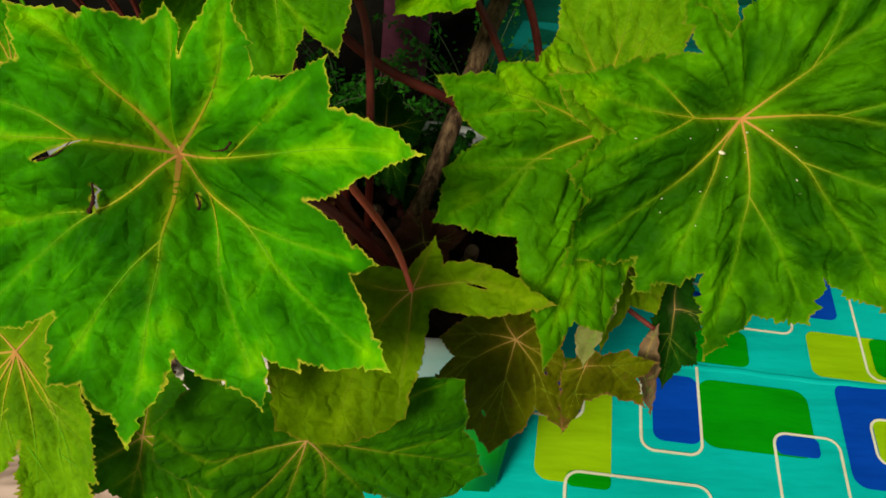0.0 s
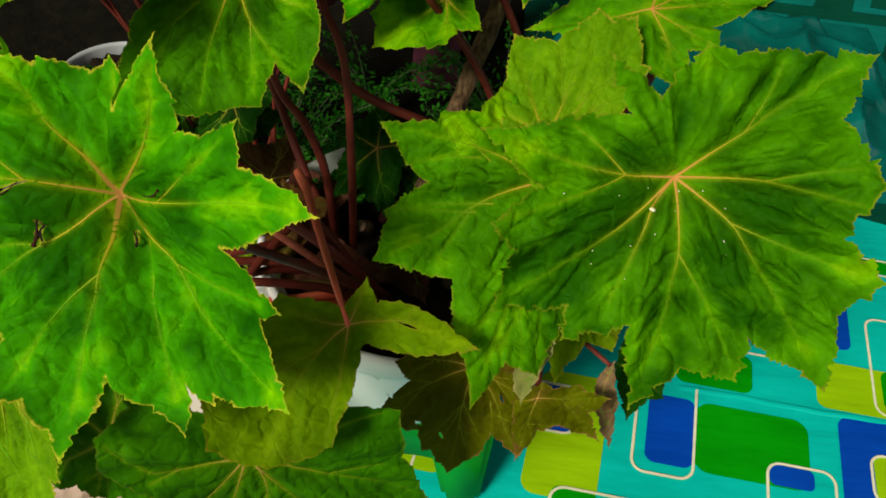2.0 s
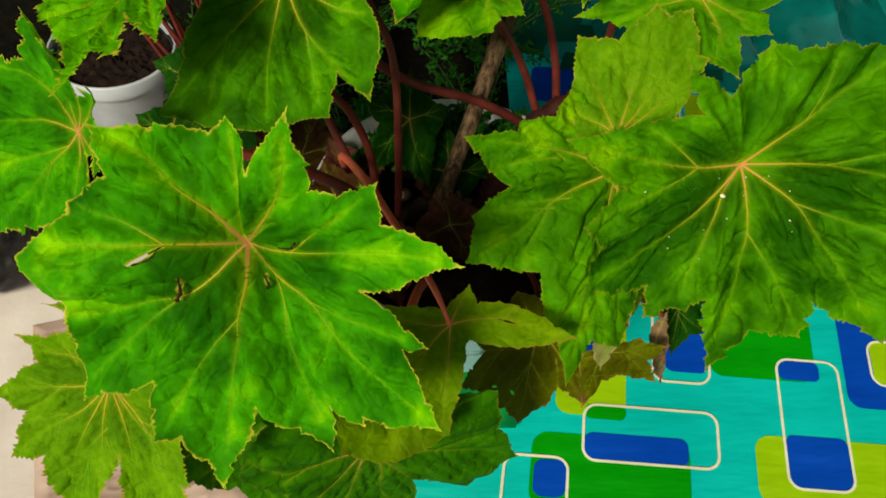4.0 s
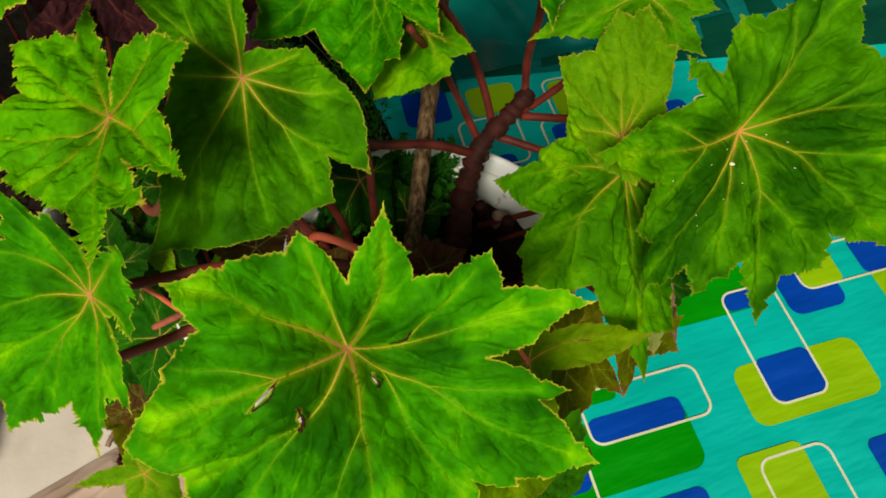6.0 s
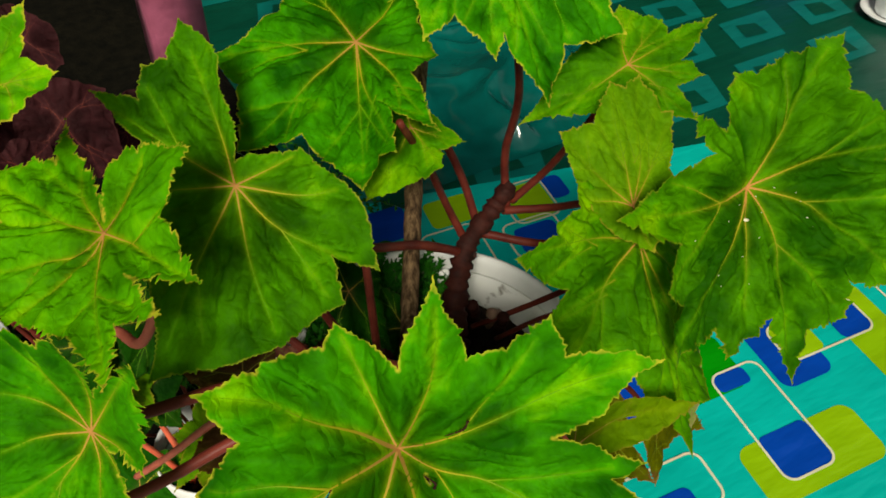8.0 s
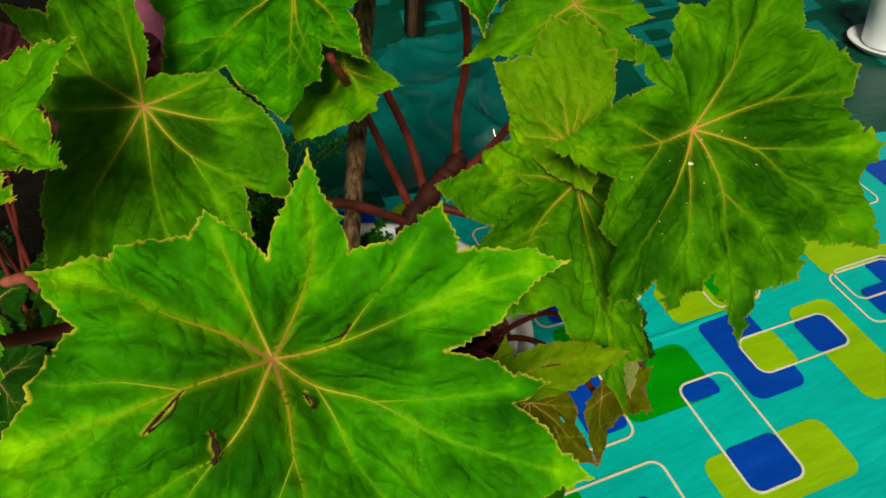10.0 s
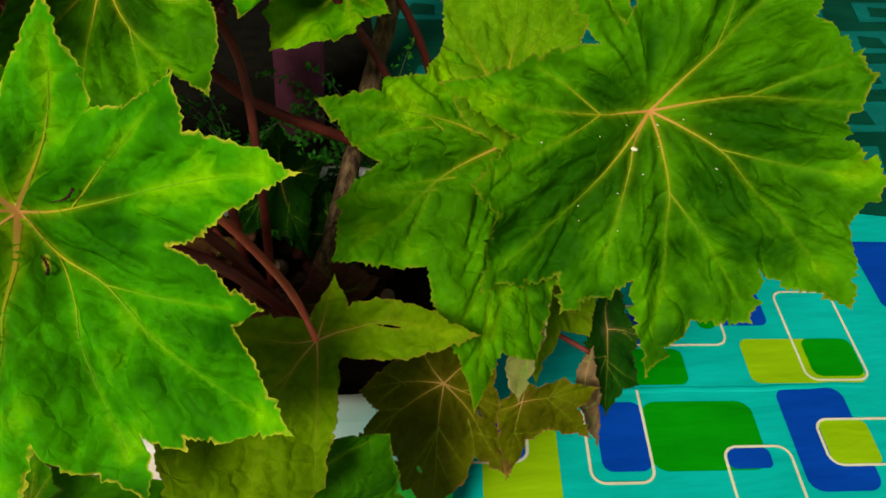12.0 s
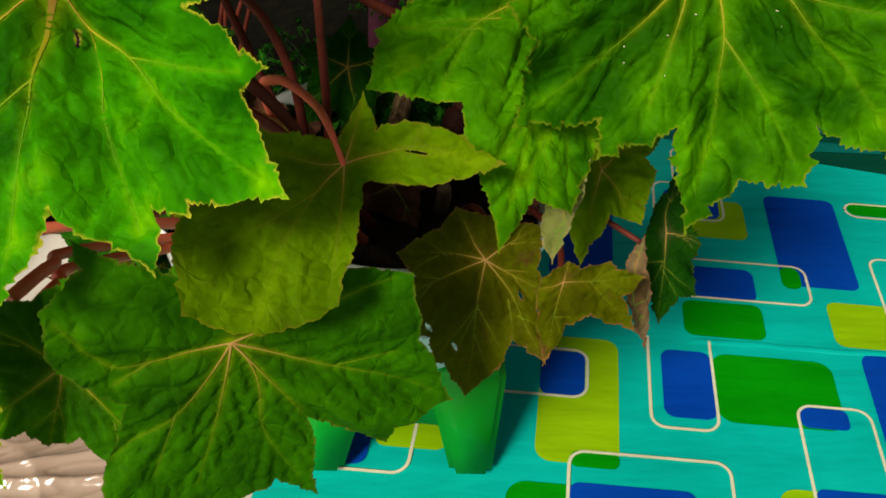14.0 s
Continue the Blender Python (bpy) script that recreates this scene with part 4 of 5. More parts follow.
leaf(plant, (0.151, 0.478, 0.654), (0.22, -0.69, 0.69), [(60, 0.08, -0.02, 90, 0.05), (125, 0.075, 0.0, 145, 0.07), (156.4, 0.092, 0.009, 162, 0.091, 0), (169.4, 0.13, -0.002, 189.3, 0.087), (198.0, 0.12, -0.012, 201.4, 0.118, 0), (212.2, 0.139, -0.014, 232.6, 0.1), (257.6, 0.176, 0.009, 264.2, 0.136), (275, 0.145, 0.0, 290, 0.10), (310, 0.11, -0.02, 330, 0.07), (350, 0.09, -0.03, 380, 0.06)], LEAF_LIME, 13, VEIN_LIME, mesh=0.0021)
leaf(plant, (0.023, 0.378, 0.583), (-0.10, -0.72, 0.68), [(11.3, 0.073, 0.023, 20.5, 0.056, 0), (33.6, 0.044, 0.016, 44, 0.027, 0), (70.2, 0.041, 0.025, 112, 0.012), (160, 0.052, 0.016, 182, 0.060), (207, 0.092, 0.046, 212, 0.098, 0), (230, 0.119, 0.046, 240, 0.113, 0), (250, 0.108, 0.032, 262, 0.094), (272, 0.084, 0.015, 292, 0.031), (318, 0.018, 0.006, 330, 0.020, 0), (345, 0.055, 0.011, 352, 0.066, 0), (359.3, 0.098, 0.022, 365.0, 0.078)], LEAF_OLIVE, 14, VEIN_RED, puff=0.0055, crimp=1.1, veins=(((269, 0.021), (268, 0.064), (267.5, 0.090)), ((229, 0.023), (238, 0.061), (246, 0.104)), ((16, 0.018), (10, 0.052), (356, 0.091)), ((183, 0.016), (172, 0.045)), ((70, 0.017), (70.5, 0.038))), forks=(((229, 0.023), (222, 0.060), (218, 0.100)), ((10, 0.040), (22, 0.052))), teeth=0.0010, holes=[(0.0369, 0.0074, 0.0504, 0.0052, 0.0008)])
leaf(plant, (-0.041, 0.311, 0.497), (0.32, -0.93, 0.18), [(14.5, 0.118, 0.0, 27, 0.086), (75, 0.04, 0.0, 105, 0.04), (134.0, 0.112, -0.006, 140, 0.096), (156.8, 0.107, 0.004, 178, 0.098), (190, 0.086, 0.0, 208, 0.070), (222, 0.104, 0.0, 224, 0.112, 0), (233, 0.150, 0.0, 256, 0.128), (267.6, 0.138, -0.006, 280.1, 0.125, 0), (288.5, 0.160, -0.01, 301.5, 0.084), (312.5, 0.146, -0.004, 318, 0.138, 0), (331.6, 0.166, 0.0, 350, 0.120)], LEAF_SHADE_DARK, 15, VEIN_RED, puff=0.0045, crimp=0.9, veins=(((186, 0.023), (187, 0.046), (182, 0.071), (160, 0.098)), ((238, 0.028), (233, 0.062), (224, 0.094), (223.3, 0.131)), ((259, 0.027), (257, 0.068), (255, 0.115)), ((299, 0.019), (290, 0.043), (281.5, 0.082), (287, 0.146)), ((301, 0.043), (301.4, 0.080)), ((331.5, 0.034), (332.6, 0.069), (334, 0.115), (332, 0.156)), ((15, 0.105),)), forks=(((187, 0.046), (194, 0.071)), ((332.6, 0.069), (345, 0.110)), ((233, 0.062), (240, 0.110))), teeth=0.0012)
leaf(plant, (0.124, 0.462, 0.435), (0.10, -0.82, 0.56), [(32.9, 0.055, 0.0, 70, 0.032), (121, 0.049, 0.0, 147, 0.045), (174, 0.074, 0.025, 191, 0.058), (200.4, 0.096, 0.050, 234, 0.074), (244, 0.090, 0.010, 250, 0.088, 0), (266, 0.118, -0.023, 279, 0.094), (284, 0.085, -0.005, 291, 0.066, 0), (302, 0.098, 0.008, 318, 0.058), (333, 0.056, 0.0, 352, 0.042)], LEAF_BRONZE, 16, VEIN_RED, teeth=0.0015, holes=[(-0.0488, -0.047, -0.0426, -0.055, 0.0016), (0.0278, -0.0247, 0.0312, -0.0314, 0.0012), (-0.0232, -0.068, -0.0187, -0.0751, 0.0014)])
leaf(plant, (0.182, 0.434, 0.44), (0.10, -0.94, 0.31), [(2.8, 0.067, 0.0, 14.0, 0.042), (25.5, 0.040, 0.0, 45, 0.016, 0), (79.9, 0.018, 0.0, 156.3, 0.015), (197.3, 0.023, 0.0, 235, 0.03), (262.6, 0.075, 0.0, 279.3, 0.038), (297.3, 0.038, 0.0, 311.0, 0.036, 0), (324.7, 0.080, 0.0, 345, 0.05, 0)], LEAF_BRONZE, 17, VEIN_RED, teeth=0.0015)
leaf(plant, (0.291, 0.536, 0.408), (0.10, -0.80, 0.60), [(83.8, 0.058, 0.0, 160.5, 0.018), (225.7, 0.036, 0.0, 246.0, 0.045, 0), (267.6, 0.082, 0.0, 285.3, 0.058), (299.5, 0.064, 0.0, 318, 0.034, 0), (344.9, 0.036, 0.0, 402.9, 0.023)], LEAF_DEEP_SHADE, 18, VEIN_RED)
leaf(plant, (0.21, 0.497, 0.501), (0.15, -0.75, 0.60), [(1.9, 0.047, 0.0, 18, 0.037, 0), (34.2, 0.072, 0.0, 58.0, 0.025), (107.2, 0.012, 0.0, 190.9, 0.014), (232.2, 0.054, 0.0, 241.2, 0.05, 0), (259.3, 0.078, 0.0, 284.3, 0.034), (310.5, 0.055, 0.0, 343.6, 0.042)], LEAF_OLIVE, 19, VEIN_RED)
leaf(plant, (0.1627, 0.3967, 0.5414), (-0.2, -0.85, 0.45), [(65.9, 0.037, 0.0, 94.0, 0.020), (135.9, 0.013, 0.0, 200, 0.013, 0), (222, 0.020, 0.0, 240, 0.024, 0), (262.7, 0.040, 0.0, 310, 0.009), (340, 0.008, 0.0, 370, 0.009, 0)], LEAF_PALE, 20, teeth=0.0006, label="curled pale underside of a folded leaf")
leaf(plant, (0.246, 0.467, 0.431), (-0.1, -0.95, 0.2), [(84.4, 0.028, 0.0, 110.0, 0.012), (124.9, 0.012, 0.0, 200, 0.008, 0), (265.7, 0.034, 0.006, 274, 0.04, 0), (284.4, 0.091, 0.0, 293, 0.043), (303, 0.036, -0.006, 340, 0.009, 0)], LEAF_DRY, 21, teeth=0.0012, wave=0.005, label="withered brown shrivelled leaf")
leaf(plant, (0.146, 0.486, 0.684), (-0.10, -0.60, 0.80), [(28, 0.060, 0.0, 34, 0.066, 0), (41, 0.091, 0.0, 46, 0.088), (60.7, 0.114, 0.0, 67, 0.100), (75, 0.105, 0.0, 90, 0.073), (112.6, 0.083, 0.0, 127, 0.055), (150, 0.041, 0.0, 200, 0.03), (270, 0.04, 0, 330, 0.03)], LEAF_YOUNG, 22, VEIN_LIME)
leaf(plant, (0.216, 0.592, 0.737), (-0.21, -0.42, 0.88), [(6, 0.098, 0.0, 15, 0.05), (28, 0.06, 0.0, 45, 0.05), (66, 0.062, 0.0, 110, 0.04), (177, 0.10, -0.037, 230, 0.04), (290, 0.078, 0.0, 308, 0.045), (323, 0.066, 0.004, 342, 0.047)], LEAF_LIME, 23, VEIN_LIME)
leaf(plant, (0.12, 0.68, 0.86), (-0.10, -0.75, 0.65), [(0, 0.1, 0.0, 60, 0.07), (120, 0.1, 0.0, 180, 0.07), (226.3, 0.122, 0.0, 236, 0.089), (255.4, 0.123, 0.0, 260, 0.10), (269.7, 0.166, 0.0, 285, 0.125), (303.9, 0.155, 0.0, 330, 0.08)], LEAF, 24)
leaf(plant, (0.0566, 0.6919, 0.668), (-0.10, -0.60, 0.80), [(90, 0.05, 0.0, 150, 0.04), (197, 0.070, 0.0, 207, 0.066, 0), (218, 0.080, -0.011, 242, 0.058), (280, 0.050, 0.015, 296, 0.034), (318, 0.052, 0.015, 340, 0.030)], LEAF_LIME, 25, VEIN_LIME)
leaf(plant, (0.043, 0.772, 0.720), (-0.31, -0.25, 0.92), [(30, 0.13, 0.0, 60, 0.08), (95, 0.13, 0.0, 120, 0.09), (152.9, 0.143, 0.0, 172, 0.115), (201.0, 0.154, 0.008, 221, 0.115), (247.1, 0.171, 0.017, 253.8, 0.143), (259.9, 0.156, 0.034, 264, 0.098), (275.0, 0.153, 0.028, 292, 0.068), (310, 0.085, 0.006, 345, 0.06)], LEAF, 26, mesh=0.0021)
leaf(plant, (-0.12, 0.652, 0.694), (-0.30, -0.51, 0.81), [(7.0, 0.060, 0.0, 70, 0.020), (75.5, 0.112, 0.0, 79, 0.126, 0), (86.1, 0.152, 0.0, 95.1, 0.122), (104.1, 0.131, 0.0, 114, 0.112, 0), (122.3, 0.147, 0.0, 130, 0.085), (150, 0.085, 0.0, 172, 0.06), (224.7, 0.165, -0.004, 253.8, 0.135), (289.0, 0.128, -0.01, 300, 0.094), (305.1, 0.133, -0.012, 327.8, 0.101)], LEAF_SHADE_MID, 27, veins=(((84, 0.05), (86, 0.14)), ((125, 0.05), (123, 0.135)), ((158, 0.07),), ((222, 0.07), (225, 0.15)), ((258, 0.06), (262, 0.12)), ((292, 0.05), (304, 0.12)), ((328, 0.05), (334, 0.08)), ((5, 0.05),)), forks=(((222, 0.07), (236, 0.125)), ((292, 0.05), (286, 0.115)), ((125, 0.05), (108, 0.115))), mesh=0.0021)
leaf(plant, (-0.224, 0.601, 0.727), (-0.35, 0.0, 0.94), [(42, 0.0735, 0.012, 60, 0.062), (70, 0.054, 0.006, 74.5, 0.010), (87.8, 0.157, 0.0, 97.5, 0.107), (102, 0.133, 0.0, 106, 0.130, 0), (115.6, 0.164, 0.0, 131, 0.099), (150, 0.125, 0.0, 170, 0.092), (190, 0.088, 0.0, 214, 0.076), (232, 0.082, 0.0, 240, 0.085, 0), (258.3, 0.143, 0.014, 263.5, 0.096), (278.6, 0.114, 0.012, 274, 0.054), (292.8, 0.119, 0.012, 320, 0.053), (325, 0.064, 0.018, 340, 0.054, 0), (353.9, 0.083, 0.022, 378, 0.069)], LEAF_BRIGHT, 28, mesh=0.0021, teeth=0.0044, jag=2.8, veins=(((97, 0.021), (96.5, 0.053), (90, 0.100), (88, 0.145)), ((123, 0.026), (121.6, 0.0526), (117.6, 0.082), (116, 0.150)), ((190, 0.014), (178, 0.026), (165.2, 0.0466), (160, 0.0744), (154, 0.110)), ((220.5, 0.018), (203, 0.040), (200, 0.057), (198, 0.078)), ((244, 0.029), (248, 0.054), (253, 0.086), (257, 0.130)), ((300, 0.0135), (299, 0.0295), (294, 0.0536), (293, 0.105)), ((39.4, 0.0134), (40.8, 0.031), (42, 0.064))), forks=(((121.6, 0.0526), (128, 0.072), (130, 0.092)), ((165.2, 0.0466), (178, 0.066), (182, 0.080)), ((248, 0.054), (264, 0.070), (276, 0.105)), ((299, 0.0295), (325, 0.045), (345, 0.068)), ((248, 0.054), (236, 0.066), (232, 0.076)), ((96.5, 0.053), (101, 0.085), (102, 0.120))))
leaf(plant, (-0.275, 0.519, 0.637), (-0.45, -0.75, 0.48), [(37.5, 0.087, 0.055, 58, 0.031), (70.5, 0.084, 0.051, 88, 0.07), (111.6, 0.102, 0.01, 134, 0.072), (158, 0.115, 0.0, 172, 0.098), (195, 0.132, 0.0, 210, 0.115), (224, 0.155, 0.0, 240.5, 0.102), (253, 0.149, 0.0, 261, 0.080), (279, 0.092, 0.022, 301, 0.012), (319.5, 0.048, 0.024, 342, 0.041)], LEAF, 29, mesh=0.0021, teeth=0.0044, jag=2.8, veins=(((226, 0.019), (221.5, 0.045), (221.5, 0.075), (222, 0.140)), ((262, 0.024), (254.5, 0.053), (253, 0.135)), ((173, 0.035), (179, 0.060), (183, 0.100)), ((104.5, 0.0233), (104.5, 0.0555), (98, 0.080)), ((133, 0.037), (142, 0.066), (155, 0.105)), ((40, 0.030), (38, 0.080)), ((66, 0.035), (70, 0.078)), ((286, 0.030), (280, 0.085)), ((320, 0.018), (319.5, 0.042))), forks=(((226, 0.019), (210, 0.0485), (203, 0.110)), ((221.5, 0.045), (228, 0.072), (232, 0.110)), ((254.5, 0.053), (264, 0.066), (268, 0.080)), ((104.5, 0.0555), (111, 0.080), (112, 0.096))))

# leaves at the side away from the cloth
leaf(plant, (-0.251, 0.364, 0.505), (-0.10, -0.75, 0.60), [(60, 0.06, 0.0, 95, 0.04), (152, 0.085, 0.0, 165, 0.06), (187, 0.10, 0.0, 203, 0.08), (219, 0.115, 0.0, 229, 0.095), (238, 0.116, 0.0, 245, 0.125, 0), (250.5, 0.222, -0.02, 252.5, 0.165), (255, 0.214, -0.02, 258, 0.135, 0), (261, 0.112, 0.0, 272, 0.066), (275, 0.197, -0.02, 284, 0.125), (293, 0.157, -0.01, 296, 0.125), (299, 0.130, 0.0, 300, 0.105, 0), (304, 0.112, 0.0, 330, 0.055)], LEAF_YOUNG, 30, teeth=0.0034)
leaf(plant, (-0.266, 0.665, 0.815), (-0.30, -0.50, 0.80), [(45.1, 0.07, 0.0, 54.7, 0.048), (74.2, 0.097, 0.0, 92.1, 0.058), (111.1, 0.068, 0.0, 133.8, 0.032), (185.1, 0.047, 0.0, 210.5, 0.026), (244.5, 0.044, 0.0, 272.5, 0.025), (298.4, 0.031, 0.0, 330.1, 0.033, 0), (351.1, 0.054, 0.0, 379.2, 0.035)], LEAF_BRIGHT, 31)
leaf(plant, (-0.173, 0.353, 0.42), (-0.15, -0.80, 0.55), [(15, 0.07, 0.0, 40, 0.05), (80, 0.07, 0.0, 115, 0.05), (160, 0.10, 0.0, 190, 0.07), (215, 0.11, -0.01, 240, 0.055), (258, 0.06, 0.0, 285, 0.05), (312, 0.15, -0.02, 340, 0.06)], LEAF_SHADE_DARK, 41, VEIN_RED)
leaf(plant, (-0.296, 0.481, 0.42), (-0.2, -0.70, 0.65), [(20, 0.05, 0.0, 50, 0.03), (95, 0.04, 0.0, 140, 0.02), (175, 0.075, 0.0, 195, 0.02), (245, 0.05, 0.0, 262, 0.028), (290, 0.055, 0.0, 340, 0.03)], LEAF_YOUNG, 42, VEIN_LIME)
# dead leaves lying in the pot
leaf(plant, (-0.030, 0.590, 0.375), (0.2, -0.4, 0.9), [(20, 0.06, 0.01, 60, 0.04), (100, 0.055, 0.01, 140, 0.03), (185, 0.07, -0.01, 230, 0.035), (290, 0.06, 0.0, 335, 0.035)], LEAF_HUSK, 37, VEIN_RED, wave=0.006)
leaf(plant, (0.045, 0.640, 0.372), (-0.2, -0.5, 0.8), [(10, 0.05, 0.01, 60, 0.03), (110, 0.05, 0.0, 150, 0.03), (205, 0.06, 0.01, 250, 0.03), (300, 0.055, 0.0, 340, 0.03)], LEAF_HUSK, 38, VEIN_RED, wave=0.006)
leaf(plant, (-0.075, 0.700, 0.385), (0.1, -0.6, 0.8), [(30, 0.06, 0.0, 70, 0.03), (120, 0.05, 0.01, 160, 0.03), (215, 0.06, 0.01, 255, 0.03), (310, 0.06, 0.0, 345, 0.03)], LEAF_HUSK, 39, VEIN_RED, wave=0.006)
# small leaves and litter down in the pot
leaf(plant, (-0.005, 0.732, 0.45), (0.1, -0.55, 0.8), [(20, 0.05, 0.0, 50, 0.03), (90, 0.06, 0.0, 120, 0.035), (160, 0.055, 0.0, 190, 0.035), (235, 0.075, -0.02, 255, 0.045), (290, 0.08, -0.02, 330, 0.035)], LEAF_DEEP_SHADE, 32)
leaf(plant, (0.045, 0.700, 0.395), (0.0, -0.5, 0.85), [(10, 0.05, 0.0, 50, 0.03), (95, 0.06, 0.0, 130, 0.03), (175, 0.055, 0.0, 215, 0.03), (260, 0.06, -0.02, 300, 0.035)], LEAF_DEEP_SHADE, 33)
leaf(plant, (-0.085, 0.640, 0.415), (-0.1, -0.4, 0.9), [(30, 0.05, 0.0, 70, 0.03), (110, 0.05, 0.0, 150, 0.03), (190, 0.06, 0.0, 220, 0.03), (270, 0.06, -0.01, 330, 0.03)], LEAF_WINE, 34, VEIN_RED)
leaf(plant, (-0.165, 0.640, 0.40), (-0.1, -0.5, 0.85), [(15, 0.07, 0.0, 45, 0.04), (90, 0.05, 0.0, 130, 0.035), (180, 0.06, 0.0, 215, 0.04), (285, 0.06, -0.01, 330, 0.04)], LEAF_WINE, 35, VEIN_RED)
leaf(plant, (0.165, 0.600, 0.405), (0.3, -0.7, 0.6), [(20, 0.03, 0.02, 70, 0.016), (120, 0.026, 0.02, 160, 0.016), (200, 0.034, 0.02, 240, 0.018), (300, 0.036, 0.01, 340, 0.018)], LEAF_HUSK, 36, VEIN_RED, wave=0.006, label="shrivelled dark brown leaf")
rng = random.Random(12)
for i in range(9):
    a = rng.uniform(0, 6.28)
    x, y = PX + 0.06 + 0.05 * math.cos(a), PY + 0.03 + 0.045 * math.sin(a)
    if i > 4:
        x, y = -0.05 + 0.035 * (i - 5), 0.70 + 0.012 * (i % 2)
    under(tube("stalk_stub", [(x, y, 0.345), (x + rng.uniform(-0.01, 0.01), y - 0.01, 0.365), (x + rng.uniform(-0.015, 0.015), y - 0.02, 0.385 + rng.uniform(-0.01, 0.01))], 0.0075, 0.007, STEM if i % 2 else HUSK, sides=9, knobs=0.1, seed=i), plant)


def flecks(blade, centre, spot, count, reach, seed):
    """Pale crumbs lying on a leaf below its centre, and one larger pale blot."""
    rng = random.Random(seed)
    mid = Vector(centre)
    near = [v for v in blade.data.vertices if 0.008 < (v.co - mid).length < reach and v.co.z < mid.z + 0.004]
    bm = bmesh.new()

    def crumb(v, r, stretch):
        m = Matrix.Translation(v.co + v.normal * r * 0.3) @ pose(0, 0, 0, rng.uniform(-40, 0), 0, rng.uniform(0, 180)) @ Matrix.Diagonal((r * stretch, r, r * 0.5, 1))
        bmesh.ops.create_icosphere(bm, subdivisions=1, radius=1.0, matrix=m)

    blot = min(near, key=lambda v: (v.co - Vector(spot)).length)
    crumb(blot, 0.0019, 1.9)
    for i in range(count):
        v = rng.choice(near)
        if rng.random() > ((v.co - mid).length / reach) ** 0.7:
            crumb(v, rng.uniform(0.0003, 0.0006), rng.uniform(1.2, 2.8))
    return tagged(part("crumbs", bm, CRUMB), "pale dry crumbs scattered on the begonia leaf", "crumbs", kind="stuff")


CRUMB = plain("crumb", (0.55, 0.52, 0.30), (0.75, 0.70, 0.50), 300, 0.9)
flecks(drooping, (0.233, 0.455, 0.691), (0.219, 0.443, 0.672), 55, 0.10, 5)

# dry curled shreds at the tears of the bright leaf
for at, way, length, girth in (((-0.1619, 0.3445, 0.6777), (-0.17, -0.43, -0.89), 0.0172, 0.0014), ((-0.0908, 0.3571, 0.7103), (0.72, -0.21, 0.66), 0.0159, 0.0008), ((-0.1081, 0.3585, 0.6678), (0.24, -0.72, -0.65), 0.009, 0.0010), ((-0.178, 0.352, 0.7028), (-0.84, -0.33, -0.43), 0.0219, 0.0006)):
    q, d = np.array(at), np.array(way)
    bend = np.array((0.003, -0.0035, 0.001))
    under(tube("dry_shred", [tuple(q - d * length / 2), tuple(q + bend), tuple(q + d * length / 2 + bend * 0.3)], girth * 0.4, girth, STEM, sides=7, knobs=0.35, seed=7), plant)

# ---------------------------------------------------------------- unseen wall and roof, added to darken the back
UNSEEN_DARK = plain("unseen_dark", (0.006, 0.010, 0.007), (0.012, 0.018, 0.012), 6, 0.9, spec=0.1)
# Both slabs stand out of view, added to keep skylight off the back.
for name, x0, x1, y0, y1, z0, z1, words in (("wall_back", -3.2, 4.8, 3.2, 3.35, -0.006, 2.6, "dark plain wall out of view, added to close and darken the back"), ("ceiling", -3.2, 4.8, 1.05, 3.35, 2.6, 2.7, "plain dark slab out of view, added to cut skylight from the back")):
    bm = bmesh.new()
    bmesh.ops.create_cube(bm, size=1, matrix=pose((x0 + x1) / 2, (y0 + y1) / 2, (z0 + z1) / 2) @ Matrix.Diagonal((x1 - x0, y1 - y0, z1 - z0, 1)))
    tagged(part(name, bm, UNSEEN_DARK, smooth=False), words, name.split("_")[0], kind="structure")

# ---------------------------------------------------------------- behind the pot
# Near-black ground: the deep shade behind the pots is put into its colour.
BED_SHADE = plain("ground_shade", (0.002, 0.002, 0.001), (0.007, 0.006, 0.003), 30, 0.95, relief=0.01, fine=60, spec=0.08)
bed = grid_plane("shaded_bed", -1.6, 0.24, 0.98, 3.1, 0.0, BED_SHADE, 60, 60, lambda x, y: 0.02 + 0.02 * math.sin(9 * x + 2) * math.sin(8 * y) if -1.55 < x < 0.20 and 1.02 < y < 3.0 else -0.004)
tagged(bed, "ground bed behind the pots, deep shade put into its black colour", "soil", kind="stuff")

PINK = plain("pink_paint", (0.20, 0.040, 0.080), (0.42, 0.10, 0.18), 22, 0.8, relief=0.002, fine=60)
bm = bmesh.new()
bmesh.ops.create_cube(bm, size=1, matrix=pose(0.018, 1.52, 0.74) @ Matrix.Diagonal((0.095, 0.09, 1.48, 1)))
bmesh.ops.bevel(bm, geom=bm.edges[:], offset=0.006, segments=2, affect="EDGES")
tagged(part("post", bm, PINK), "pink painted post with flaking stains behind the ferns", "post")

FERN = plain("fern_green", (0.005, 0.055, 0.002), (0.022, 0.150, 0.003), 50, 0.7, spec=0.1)
FERN_STEM = plain("fern_stem", (0.02, 0.05, 0.01), (0.05, 0.09, 0.02), 50, 0.7)


